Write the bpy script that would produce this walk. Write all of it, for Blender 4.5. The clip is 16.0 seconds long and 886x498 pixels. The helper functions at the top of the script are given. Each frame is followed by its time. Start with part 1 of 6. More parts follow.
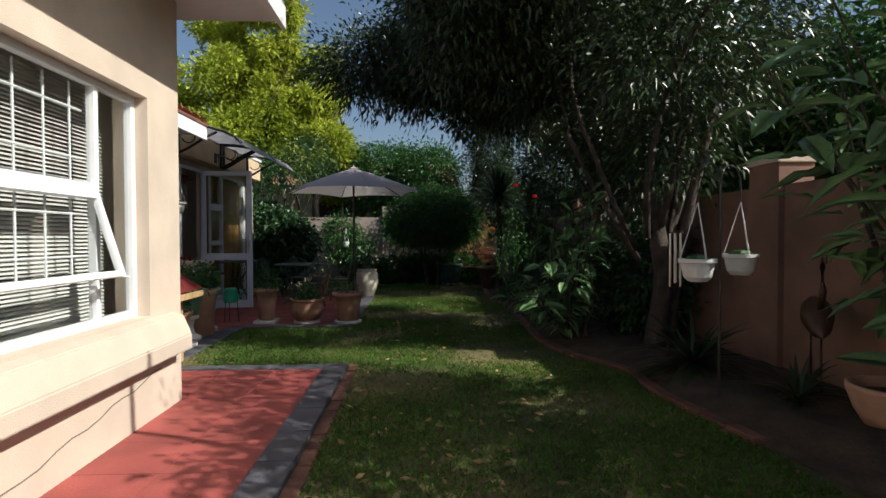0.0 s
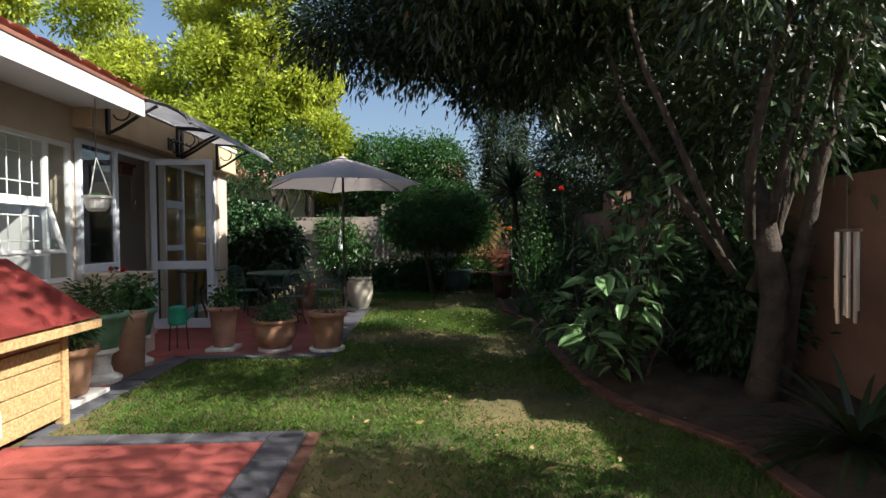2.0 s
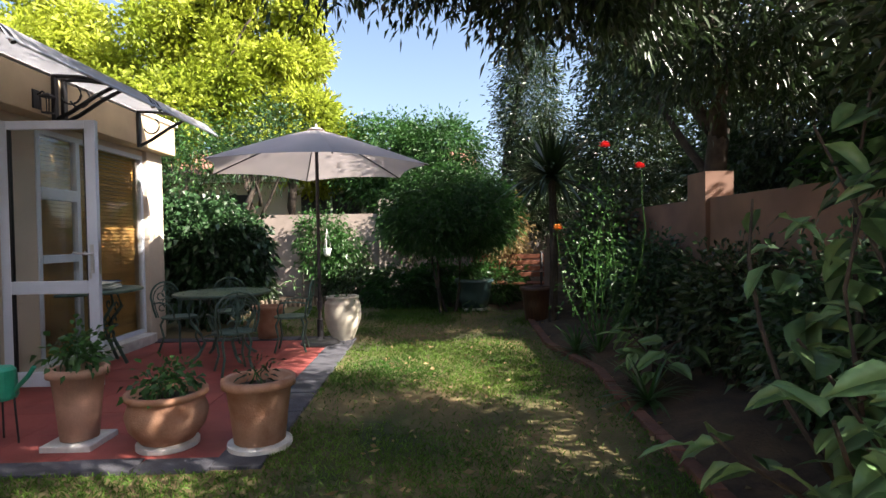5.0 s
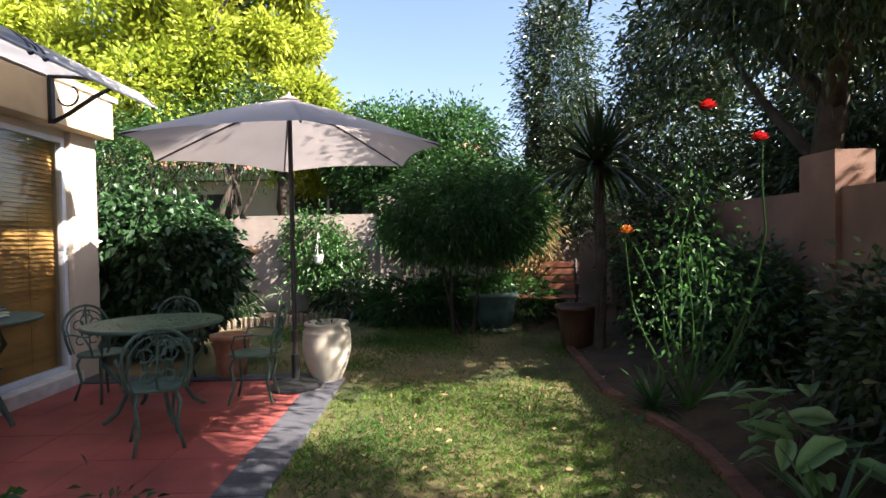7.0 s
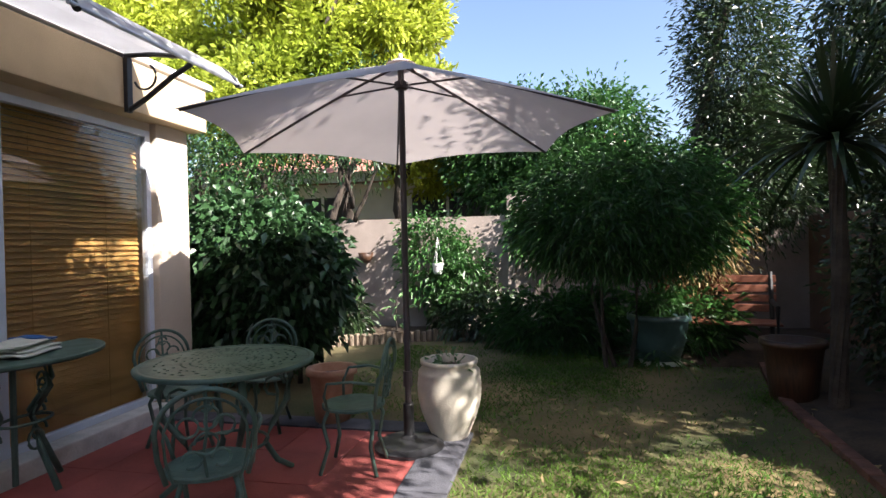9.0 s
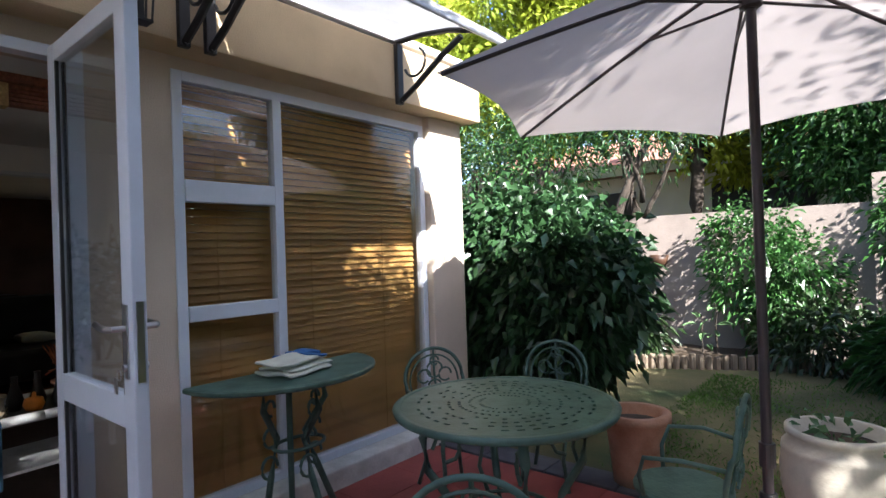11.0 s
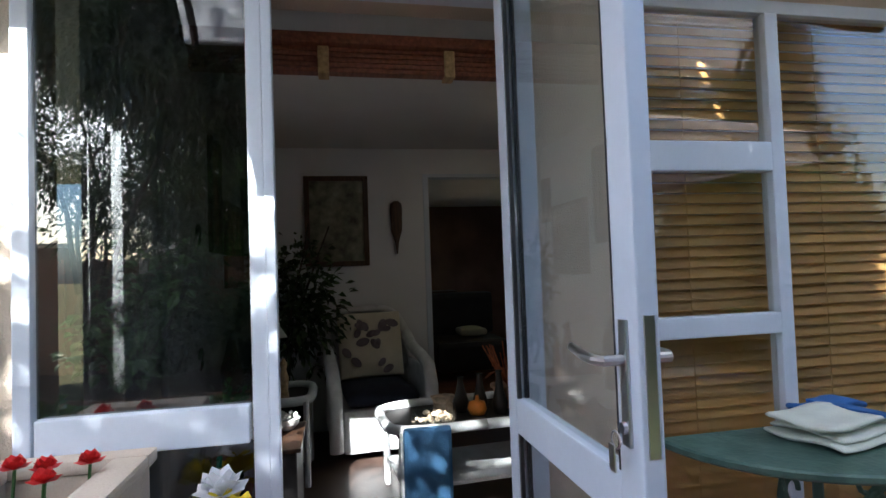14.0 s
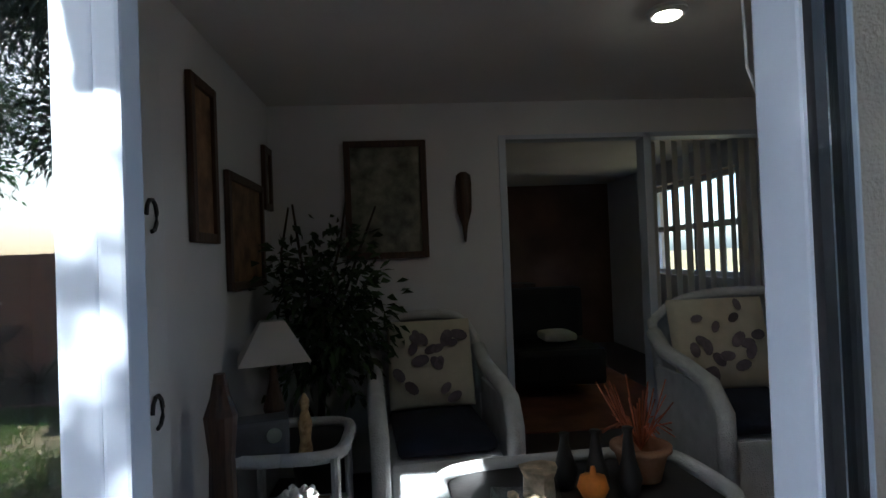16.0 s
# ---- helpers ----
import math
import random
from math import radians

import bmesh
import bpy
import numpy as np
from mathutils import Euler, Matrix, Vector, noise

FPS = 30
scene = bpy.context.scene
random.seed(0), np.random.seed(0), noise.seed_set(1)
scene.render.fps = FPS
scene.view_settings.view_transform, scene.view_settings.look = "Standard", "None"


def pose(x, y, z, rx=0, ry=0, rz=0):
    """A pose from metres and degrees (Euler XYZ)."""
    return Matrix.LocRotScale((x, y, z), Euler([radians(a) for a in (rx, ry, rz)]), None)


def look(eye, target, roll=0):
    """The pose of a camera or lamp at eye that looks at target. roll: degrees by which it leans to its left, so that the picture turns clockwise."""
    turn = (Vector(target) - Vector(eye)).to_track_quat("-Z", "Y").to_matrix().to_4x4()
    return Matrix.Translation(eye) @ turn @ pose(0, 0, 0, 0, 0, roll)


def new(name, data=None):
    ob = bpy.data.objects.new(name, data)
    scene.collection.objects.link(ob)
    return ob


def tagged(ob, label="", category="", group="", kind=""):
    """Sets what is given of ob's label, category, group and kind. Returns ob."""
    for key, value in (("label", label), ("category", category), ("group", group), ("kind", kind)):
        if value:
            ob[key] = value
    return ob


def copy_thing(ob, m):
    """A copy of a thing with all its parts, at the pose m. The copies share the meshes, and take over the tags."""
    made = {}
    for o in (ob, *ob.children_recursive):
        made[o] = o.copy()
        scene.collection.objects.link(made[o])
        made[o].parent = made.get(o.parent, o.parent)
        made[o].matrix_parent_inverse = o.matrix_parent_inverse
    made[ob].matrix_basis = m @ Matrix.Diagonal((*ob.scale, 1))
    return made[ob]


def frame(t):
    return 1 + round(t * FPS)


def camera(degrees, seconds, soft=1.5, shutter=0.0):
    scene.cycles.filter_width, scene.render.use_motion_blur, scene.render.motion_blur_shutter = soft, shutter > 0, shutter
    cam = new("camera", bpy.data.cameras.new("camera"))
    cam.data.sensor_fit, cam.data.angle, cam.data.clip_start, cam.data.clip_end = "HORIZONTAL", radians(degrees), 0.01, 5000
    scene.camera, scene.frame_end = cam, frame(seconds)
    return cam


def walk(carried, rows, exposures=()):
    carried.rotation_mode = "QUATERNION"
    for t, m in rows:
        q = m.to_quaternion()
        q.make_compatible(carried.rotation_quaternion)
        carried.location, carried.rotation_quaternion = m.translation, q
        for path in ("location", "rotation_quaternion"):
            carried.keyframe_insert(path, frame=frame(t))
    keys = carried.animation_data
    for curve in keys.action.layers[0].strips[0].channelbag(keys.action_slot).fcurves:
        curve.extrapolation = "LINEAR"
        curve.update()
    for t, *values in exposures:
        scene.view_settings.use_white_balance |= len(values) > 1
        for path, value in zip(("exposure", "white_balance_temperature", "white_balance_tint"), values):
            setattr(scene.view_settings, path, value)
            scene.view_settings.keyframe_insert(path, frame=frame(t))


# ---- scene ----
cam = camera(78.1, 16.0)
METRES, EYE, TILT, LEAN, TURN = 10.6, 1.2, 0.0, 0.0, -2.6
ROWS = [
    (0.0, 0.0, 0.0, 0.0, -0.0, -1.29, 0.18),
    (0.5, 0.0015, 0.04, -0.0001, 0.13, -1.27, 0.25),
    (1.0, 0.0025, 0.0808, 0.0009, 0.34, -1.2, 0.34),
    (1.5, 0.004, 0.1209, 0.0013, 0.58, -1.16, 0.43),
    (2.0, 0.0023, 0.1607, 0.0011, 0.83, -1.19, 0.57),
    (2.5, -0.0002, 0.2023, 0.0005, 1.04, -1.21, 0.67),
    (3.0, -0.002, 0.2446, 0.0033, 1.27, -1.28, 0.72),
    (3.5, -0.0056, 0.2864, 0.0055, 1.46, -1.27, 0.82),
    (4.0, -0.0068, 0.3273, 0.0053, 1.49, -1.25, 0.87),
    (6.5, -0.0189, 0.5258, 0.0072, 1.57, -1.37, 1.07),
    (7.0, -0.0228, 0.5643, 0.0091, 2.26, -1.08, 1.13),
    (7.5, -0.0292, 0.5995, 0.0082, 4.8, -0.67, 1.27),
    (8.0, -0.0378, 0.6324, 0.0101, 6.87, -0.56, 1.35),
]
# The last stretch: seconds, place, yaw, pitch and lean in degrees.
LATE = [
    (10.5, (-0.657, 7.987, 1.372), 31.84, -0.20, -1.58),
    (11, (-0.808, 8.141, 1.372), 39.81, 0.32, -1.95),
    (11.5, (-0.912, 8.224, 1.351), 47.46, 0.92, -2.33),
    (12, (-1.034, 8.289, 1.353), 55.26, 1.32, -2.45),
    (12.5, (-1.141, 8.331, 1.356), 63.08, 1.59, -2.48),
    (13, (-1.285, 8.321, 1.350), 70.29, 1.87, -2.47),
    (13.5, (-1.500, 8.298, 1.363), 75.65, 2.05, -2.36),
    (14, (-1.751, 8.299, 1.347), 78.79, 2.01, -2.03),
    (14.5, (-2.043, 8.346, 1.349), 82.22, 1.95, -2.13),
    (15, (-2.321, 8.367, 1.369), 84.91, 1.42, -2.28),
    (15.5, (-2.585, 8.378, 1.380), 85.76, 1.24, -2.25),
    (16, (-2.835, 8.423, 1.388), 86.02, 0.85, -2.22),
]
EXPOSURES = [(0.0, 0.45, 6200, 8), (2.5, 1.35, 6400, 9), (4.0, 1.85, 6600, 12), (7.0, 2.2, 6500, 15), (8.2, 2.05, 6400, 15), (10.5, 2.25, 5900, 12), (12.5, 2.95, 5800, 10), (13.5, 3.05, 5700, 8), (14.5, 3.0, 5600, 6), (16.0, 2.9, 5350, 4)]
EARLY_KEYS = [(t, pose(0, 0, EYE, TILT, LEAN, TURN) @ pose(METRES * x, METRES * y, METRES * z, 90 + pitch, roll, yaw)) for t, x, y, z, yaw, pitch, roll in ROWS]
LATE_KEYS = []
for t, eye, yaw, pitch, roll in LATE:
    a, b = radians(yaw), radians(pitch)
    LATE_KEYS.append((t, look(eye, Vector(eye) + Vector((-math.sin(a) * math.cos(b), math.cos(a) * math.cos(b), math.sin(b))), roll)))
walk(cam, EARLY_KEYS + LATE_KEYS, EXPOSURES)

# ---- light ----
world = bpy.data.worlds.new("sky")
scene.world = world
world.use_nodes = True
wn = world.node_tree.nodes
sky = wn.new("ShaderNodeTexSky")
sky.sky_type = 'NISHITA'
sky.sun_disc = False
sky.dust_density = 2.5
SUN_DIR = Vector((0.72, -0.32, 0.62)).normalized()
sky.sun_elevation = math.asin(SUN_DIR.z)
sky.sun_rotation = math.atan2(SUN_DIR.x, SUN_DIR.y)
wn["Background"].inputs["Strength"].default_value = 0.075
world.node_tree.links.new(sky.outputs[0], wn["Background"].inputs["Color"])
sun = new("sun", bpy.data.lights.new("sun", 'SUN'))
sun.data.energy = 5.0
sun.data.angle = radians(0.5)
sun.data.color = (1.0, 0.93, 0.82)
sun.matrix_world = look(SUN_DIR * 40, (0, 0, 0))


# ---- materials ----
def mat(name, base, rough=0.7, var=0.25, scale=6.0, bump=0.15, metal=0.0, fine=60.0, second=None, island=0.0,
        obj_rand=0.0, transl=0.0, spec=0.5, coat=0.0):
    """Base colour with broad stains and fine grain; bump from the same noise."""
    m = bpy.data.materials.new(name)
    m.use_nodes = True
    nt = m.node_tree
    n, l = nt.nodes, nt.links
    b = n["Principled BSDF"]
    b.inputs["Roughness"].default_value = rough
    b.inputs["Metallic"].default_value = metal
    b.inputs["Specular IOR Level"].default_value = spec
    b.inputs["Coat Weight"].default_value = coat
    tc = n.new("ShaderNodeTexCoord")
    geo = n.new("ShaderNodeNewGeometry")
    big = n.new("ShaderNodeTexNoise")
    big.inputs["Scale"].default_value = scale
    big.inputs["Detail"].default_value = 6
    small = n.new("ShaderNodeTexNoise")
    small.inputs["Scale"].default_value = fine
    small.inputs["Detail"].default_value = 4
    l.new(geo.outputs["Position"], big.inputs["Vector"])
    l.new(geo.outputs["Position"], small.inputs["Vector"])
    mix = n.new("ShaderNodeMix")
    mix.data_type = 'RGBA'
    dark = [c * (1 - var) for c in base]
    lite = second if second else [min(1, c * (1 + var * 0.7)) for c in base]
    mix.inputs["A"].default_value = (*dark, 1)
    mix.inputs["B"].default_value = (*lite, 1)
    ramp = n.new("ShaderNodeMapRange")
    ramp.inputs["From Min"].default_value = 0.3
    ramp.inputs["From Max"].default_value = 0.7
    l.new(big.outputs["Fac"], ramp.inputs["Value"])
    l.new(ramp.outputs["Result"], mix.inputs["Factor"])
    hsv = n.new("ShaderNodeHueSaturation")
    l.new(mix.outputs["Result"], hsv.inputs["Color"])
    val = n.new("ShaderNodeMapRange")
    val.inputs["To Min"].default_value = 1 - var * 0.6
    val.inputs["To Max"].default_value = 1 + var * 0.6
    l.new(small.outputs["Fac"], val.inputs["Value"])
    out_val = val.outputs["Result"]
    for amount, src in ((island, geo.outputs["Random Per Island"]), (obj_rand, None)):
        if amount:
            if src is None:
                src = n.new("ShaderNodeObjectInfo").outputs["Random"]
            r = n.new("ShaderNodeMapRange")
            r.inputs["To Min"].default_value = 1 - amount
            r.inputs["To Max"].default_value = 1 + amount
            l.new(src, r.inputs["Value"])
            mu = n.new("ShaderNodeMath")
            mu.operation = 'MULTIPLY'
            l.new(out_val, mu.inputs[0])
            l.new(r.outputs["Result"], mu.inputs[1])
            out_val = mu.outputs[0]
    l.new(out_val, hsv.inputs["Value"])
    l.new(hsv.outputs["Color"], b.inputs["Base Color"])
    if bump:
        bp = n.new("ShaderNodeBump")
        bp.inputs["Strength"].default_value = bump
        bp.inputs["Distance"].default_value = 0.01
        l.new(small.outputs["Fac"], bp.inputs["Height"])
        l.new(bp.outputs["Normal"], b.inputs["Normal"])
    if transl:
        tr = n.new("ShaderNodeBsdfTranslucent")
        l.new(hsv.outputs["Color"], tr.inputs["Color"])
        ms = n.new("ShaderNodeMixShader")
        ms.inputs[0].default_value = transl
        l.new(b.outputs[0], ms.inputs[1])
        l.new(tr.outputs[0], ms.inputs[2])
        l.new(ms.outputs[0], n["Material Output"].inputs["Surface"])
    return m


def glass_mat(name, tint, ior=1.5, rough=0.0):
    m = bpy.data.materials.new(name)
    m.use_nodes = True
    nt = m.node_tree
    nt.nodes.remove(nt.nodes["Principled BSDF"])
    t = nt.nodes.new("ShaderNodeBsdfTransparent")
    t.inputs[0].default_value = (*tint, 1)
    g = nt.nodes.new("ShaderNodeBsdfGlossy")
    g.inputs["Roughness"].default_value = rough
    lw = nt.nodes.new("ShaderNodeLayerWeight")
    lw.inputs[0].default_value = 0.5
    pw = nt.nodes.new("ShaderNodeMath")
    pw.operation = 'POWER'
    pw.inputs[1].default_value = 5.0
    nt.links.new(lw.outputs["Facing"], pw.inputs[0])
    f = nt.nodes.new("ShaderNodeMath")
    f.operation = 'MULTIPLY_ADD'
    f.inputs[1].default_value = 0.9
    f.inputs[2].default_value = ((ior - 1) / (ior + 1)) ** 2
    nt.links.new(pw.outputs[0], f.inputs[0])
    mx = nt.nodes.new("ShaderNodeMixShader")
    nt.links.new(f.outputs[0], mx.inputs[0])
    nt.links.new(t.outputs[0], mx.inputs[1])
    nt.links.new(g.outputs[0], mx.inputs[2])
    nt.links.new(mx.outputs[0], nt.nodes["Material Output"].inputs["Surface"])
    return m


def glow_mat(name, colour, strength):
    m = mat(name, colour, 0.5, 0.05)
    b = m.node_tree.nodes["Principled BSDF"]
    b.inputs["Emission Color"].default_value = (*colour, 1)
    b.inputs["Emission Strength"].default_value = strength
    return m


def stripe_mat(name, base, second, rough, axis, scale):
    """Wood: grain drawn out along one axis."""
    m = mat(name, base, rough, 0.25, 5, 0.1)
    n, l = m.node_tree.nodes, m.node_tree.links
    mp = n.new("ShaderNodeMapping")
    s = [scale] * 3
    s[axis] = scale * 0.06
    mp.inputs["Scale"].default_value = s
    geo = n["Geometry"]
    l.new(geo.outputs["Position"], mp.inputs["Vector"])
    for k in ("Noise Texture", "Noise Texture.001"):
        l.new(mp.outputs[0], n[k].inputs["Vector"])
    n["Mix"].inputs["B"].default_value = (*second, 1)
    return m


STUCCO = mat("stucco_beige", (0.56, 0.47, 0.38), 0.9, 0.13, 2.2, 0.35, fine=140)
STUCCO2 = mat("stucco_tan", (0.54, 0.42, 0.27), 0.9, 0.16, 2.5, 0.35, fine=140)
WALLRED = mat("wall_brown", (0.21, 0.12, 0.085), 0.9, 0.3, 2.0, 0.3, fine=90)
WALLBACK = mat("wall_pinkgrey", (0.29, 0.24, 0.21), 0.9, 0.28, 1.8, 0.3, fine=90)
WHITE = mat("white_paint", (0.72, 0.73, 0.75), 0.45, 0.07, 4, 0.05)
ALU = mat("white_aluminium", (0.60, 0.65, 0.74), 0.38, 0.06, 4, 0.03)
METAL = mat("satin_steel", (0.55, 0.55, 0.56), 0.3, 0.08, 10, 0.02, metal=1.0)
BLACKM = mat("black_iron", (0.018, 0.018, 0.020), 0.45, 0.3, 20, 0.1)
REDPAVE = mat("red_paint_paving", (0.31, 0.07, 0.06), 0.72, 0.34, 2.4, 0.3, fine=70, obj_rand=0.07)
DARKEDGE = mat("dark_edging", (0.085, 0.085, 0.10), 0.85, 0.4, 6, 0.5, fine=80, obj_rand=0.15)
REDEDGE = mat("red_brick_edge", (0.15, 0.065, 0.042), 0.85, 0.4, 8, 0.5, obj_rand=0.2)
SOIL = mat("soil", (0.055, 0.038, 0.026), 1.0, 0.45, 5, 0.8, fine=40, second=(0.09, 0.06, 0.035))
LAWN = mat("lawn_base", (0.055, 0.085, 0.022), 1.0, 0.4, 1.1, 0.9, fine=45, second=(0.20, 0.145, 0.065))
GRASS = mat("grass_blades", (0.06, 0.17, 0.02), 0.6, 0.35, 0.9, 0, second=(0.13, 0.22, 0.035), island=0.4, transl=0.35, spec=0.25)
TERRA = mat("terracotta", (0.42, 0.19, 0.10), 0.85, 0.24, 7, 0.25, fine=90, second=(0.50, 0.30, 0.20))
TERRAP = mat("terracotta_pale", (0.46, 0.27, 0.19), 0.85, 0.2, 7, 0.25, fine=90)
GREENPOT = mat("green_glaze", (0.13, 0.26, 0.17), 0.4, 0.25, 8, 0.1)
TEAL = mat("dark_teal_glaze", (0.045, 0.085, 0.085), 0.35, 0.3, 8, 0.1)
CREAMPOT = mat("cream_pot", (0.56, 0.51, 0.42), 0.7, 0.15, 6, 0.2)
WHITESTONE = mat("white_concrete", (0.62, 0.61, 0.58), 0.85, 0.2, 8, 0.3)
IRONGREEN = mat("green_cast_metal", (0.045, 0.10, 0.08), 0.5, 0.28, 9, 0.25, second=(0.09, 0.16, 0.13))
CANVAS = mat("umbrella_canvas", (0.62, 0.55, 0.53), 0.9, 0.08, 2.5, 0.1, fine=200, transl=0.30)
POLE = mat("umbrella_pole", (0.07, 0.055, 0.06), 0.4, 0.2, 10, 0.05)
BLIND = mat("bamboo_blind", (0.60, 0.36, 0.12), 0.55, 0.2, 3.0, 0.1, fine=40, obj_rand=0.12, transl=0.3)
BLINDW = mat("venetian_blind", (0.62, 0.62, 0.60), 0.5, 0.08, 4, 0.02)
GLASS = glass_mat("window_glass", (0.92, 0.94, 0.93), 1.52)
GLASSR = glass_mat("reflective_glass", (0.42, 0.43, 0.43), 2.5)
GLASSD = glass_mat("tinted_glass", (0.92, 0.92, 0.90), 1.65)
WOODP = stripe_mat("pine_slat", (0.40, 0.25, 0.11), (0.58, 0.40, 0.20), 0.75, 0, 12)
LOGWOOD = stripe_mat("weathered_log", (0.16, 0.12, 0.085), (0.27, 0.21, 0.15), 0.9, 2, 12)
WOODR = stripe_mat("red_brown_wood", (0.19, 0.06, 0.035), (0.30, 0.11, 0.06), 0.6, 0, 14)
WOODD = stripe_mat("dark_wood", (0.05, 0.025, 0.015), (0.09, 0.045, 0.025), 0.45, 2, 14)
REDROOF = mat("red_roof_felt", (0.34, 0.055, 0.05), 0.8, 0.3, 6, 0.4)
TILE = mat("red_roof_tile", (0.36, 0.16, 0.12), 0.85, 0.25, 4, 0.3, obj_rand=0.15)
POLY = mat("awning_sheet", (0.50, 0.50, 0.52), 0.4, 0.1, 5, 0.02, transl=0.25)
BARK = mat("bark", (0.035, 0.026, 0.019), 0.95, 0.45, 9, 1.0, fine=45, second=(0.07, 0.053, 0.04))
LEAFD = mat("leaf_dark", (0.032, 0.060, 0.020), 0.36, 0.25, 0.8, 0, island=0.5, transl=0.16, spec=0.5)
LEAFG = mat("leaf_green", (0.045, 0.125, 0.028), 0.40, 0.25, 1.2, 0, island=0.45, transl=0.3, spec=0.5)
LEAFY = mat("leaf_yellow", (0.29, 0.39, 0.035), 0.5, 0.3, 0.6, 0, second=(0.50, 0.55, 0.07), island=0.35, transl=0.45, spec=0.3)
LEAFH = mat("leaf_hedge", (0.035, 0.085, 0.03), 0.36, 0.3, 2.0, 0, island=0.5, transl=0.2, spec=0.5)
LEAFB = mat("leaf_broad", (0.15, 0.27, 0.11), 0.38, 0.25, 5, 0.2, obj_rand=0.35, transl=0.3)
LEAFDRY = mat("leaf_dry", (0.30, 0.22, 0.10), 0.7, 0.35, 3, 0, island=0.45, transl=0.3)
PLASTICW = mat("white_plastic", (0.70, 0.70, 0.68), 0.45, 0.08, 8, 0.02)
GALV = mat("galvanised", (0.5, 0.52, 0.55), 0.4, 0.15, 12, 0.05, metal=0.6)
ROSE = mat("rose_red", (0.65, 0.03, 0.03), 0.6, 0.25, 30, 0.1, transl=0.2)
ROSEO = mat("rose_orange", (0.75, 0.28, 0.05), 0.6, 0.25, 30, 0.1, transl=0.2)
YELLOW = mat("yellow_petal", (0.75, 0.58, 0.03), 0.6, 0.2, 30, 0.1, transl=0.2)
WHITEP = mat("white_petal", (0.75, 0.75, 0.78), 0.6, 0.1, 30, 0.1, transl=0.2)
ROOMW = mat("room_wall", (0.74, 0.74, 0.76), 0.9, 0.06, 2, 0.1, fine=120)
CEIL = mat("room_ceiling", (0.70, 0.68, 0.66), 0.9, 0.05, 2, 0.05)
FLOORT = mat("dark_floor", (0.055, 0.035, 0.028), 0.35, 0.3, 5, 0.1)
WICKER = mat("white_wicker", (0.66, 0.67, 0.68), 0.6, 0.12, 14, 0.6, fine=130)
NAVY = mat("navy_cloth", (0.012, 0.016, 0.035), 0.9, 0.3, 8, 0.3, fine=160)
FLORAL = mat("floral_base", (0.60, 0.55, 0.44), 0.9, 0.12, 8, 0.2, fine=150)
FLORALD = mat("floral_print", (0.16, 0.13, 0.15), 0.9, 0.3, 18, 0.1, obj_rand=0.3)
BLUECLOTH = mat("blue_cloth", (0.06, 0.16, 0.32), 0.9, 0.25, 10, 0.3, fine=150)
TOWEL = mat("towel_cream", (0.66, 0.68, 0.60), 0.95, 0.12, 12, 0.6, fine=170)
TOWELB = mat("towel_blue", (0.04, 0.13, 0.36), 0.95, 0.2, 12, 0.6, fine=170)
PICT = mat("picture_print", (0.10, 0.10, 0.075), 0.6, 0.6, 9, 0, second=(0.34, 0.33, 0.24), fine=25)
PICTB = mat("picture_print_brown", (0.20, 0.10, 0.05), 0.6, 0.5, 9, 0, second=(0.34, 0.20, 0.10), fine=25)
SHADE = mat("lamp_shade", (0.72, 0.70, 0.66), 0.8, 0.05, 6, 0.1, transl=0.3)
ORANGE = mat("orange_skin", (0.80, 0.26, 0.03), 0.5, 0.2, 14, 0.2)
SHELLS = mat("shells", (0.62, 0.50, 0.36), 0.6, 0.4, 25, 0.3, island=0.4)
DRYRED = mat("dried_red_twigs", (0.42, 0.12, 0.05), 0.8, 0.4, 20, 0, island=0.4)
DARKTHING = mat("dark_furniture", (0.02, 0.018, 0.018), 0.5, 0.3, 6, 0.1)
ROOFW = mat("neighbour_white", (0.72, 0.70, 0.66), 0.8, 0.1, 2, 0.1)
LAMPGLOW = glow_mat("lamp_glow", (1.0, 0.85, 0.6), 8.0)


# ---- geometry helpers ----
def finish(name, bm, material, parent=None, label="", smooth=False):
    me = bpy.data.meshes.new(name)
    bmesh.ops.recalc_face_normals(bm, faces=bm.faces)
    bm.to_mesh(me)
    bm.free()
    me.materials.append(material)
    if smooth:
        me.polygons.foreach_set("use_smooth", [True] * len(me.polygons))
    ob = new(name, me)
    if parent:
        ob.parent = parent
    if label:
        ob["label"] = label
    return ob


part = finish


def empty(name, label, category, group="", m=None):
    e = new(name)
    e.empty_display_size = 0.1
    tagged(e, label, category, group)
    if m is not None:
        e.matrix_basis = m
    return e


def structure(name, bm, material, label, smooth=False):
    return tagged(finish(name, bm, material, smooth=smooth), label, name.split("_")[0], kind="structure")


def box(bm, x0, x1, y0, y1, z0, z1, bevel=0.0, m=None):
    vs = [bm.verts.new((x, y, z)) for z in (z0, z1) for x, y in ((x0, y0), (x1, y0), (x1, y1), (x0, y1))]
    if m is not None:
        for v in vs:
            v.co = m @ v.co
    fs = [bm.faces.new([vs[i] for i in q]) for q in
          ((3, 2, 1, 0), (4, 5, 6, 7), (0, 1, 5, 4), (1, 2, 6, 5), (2, 3, 7, 6), (3, 0, 4, 7))]
    if bevel:
        es = list({e for f in fs for e in f.edges})
        bmesh.ops.bevel(bm, geom=es, offset=bevel, segments=2, affect='EDGES', profile=0.6)
    return bm


def one_box(x0, x1, y0, y1, z0, z1, bevel=0.0, m=None):
    return box(bmesh.new(), x0, x1, y0, y1, z0, z1, bevel, m)


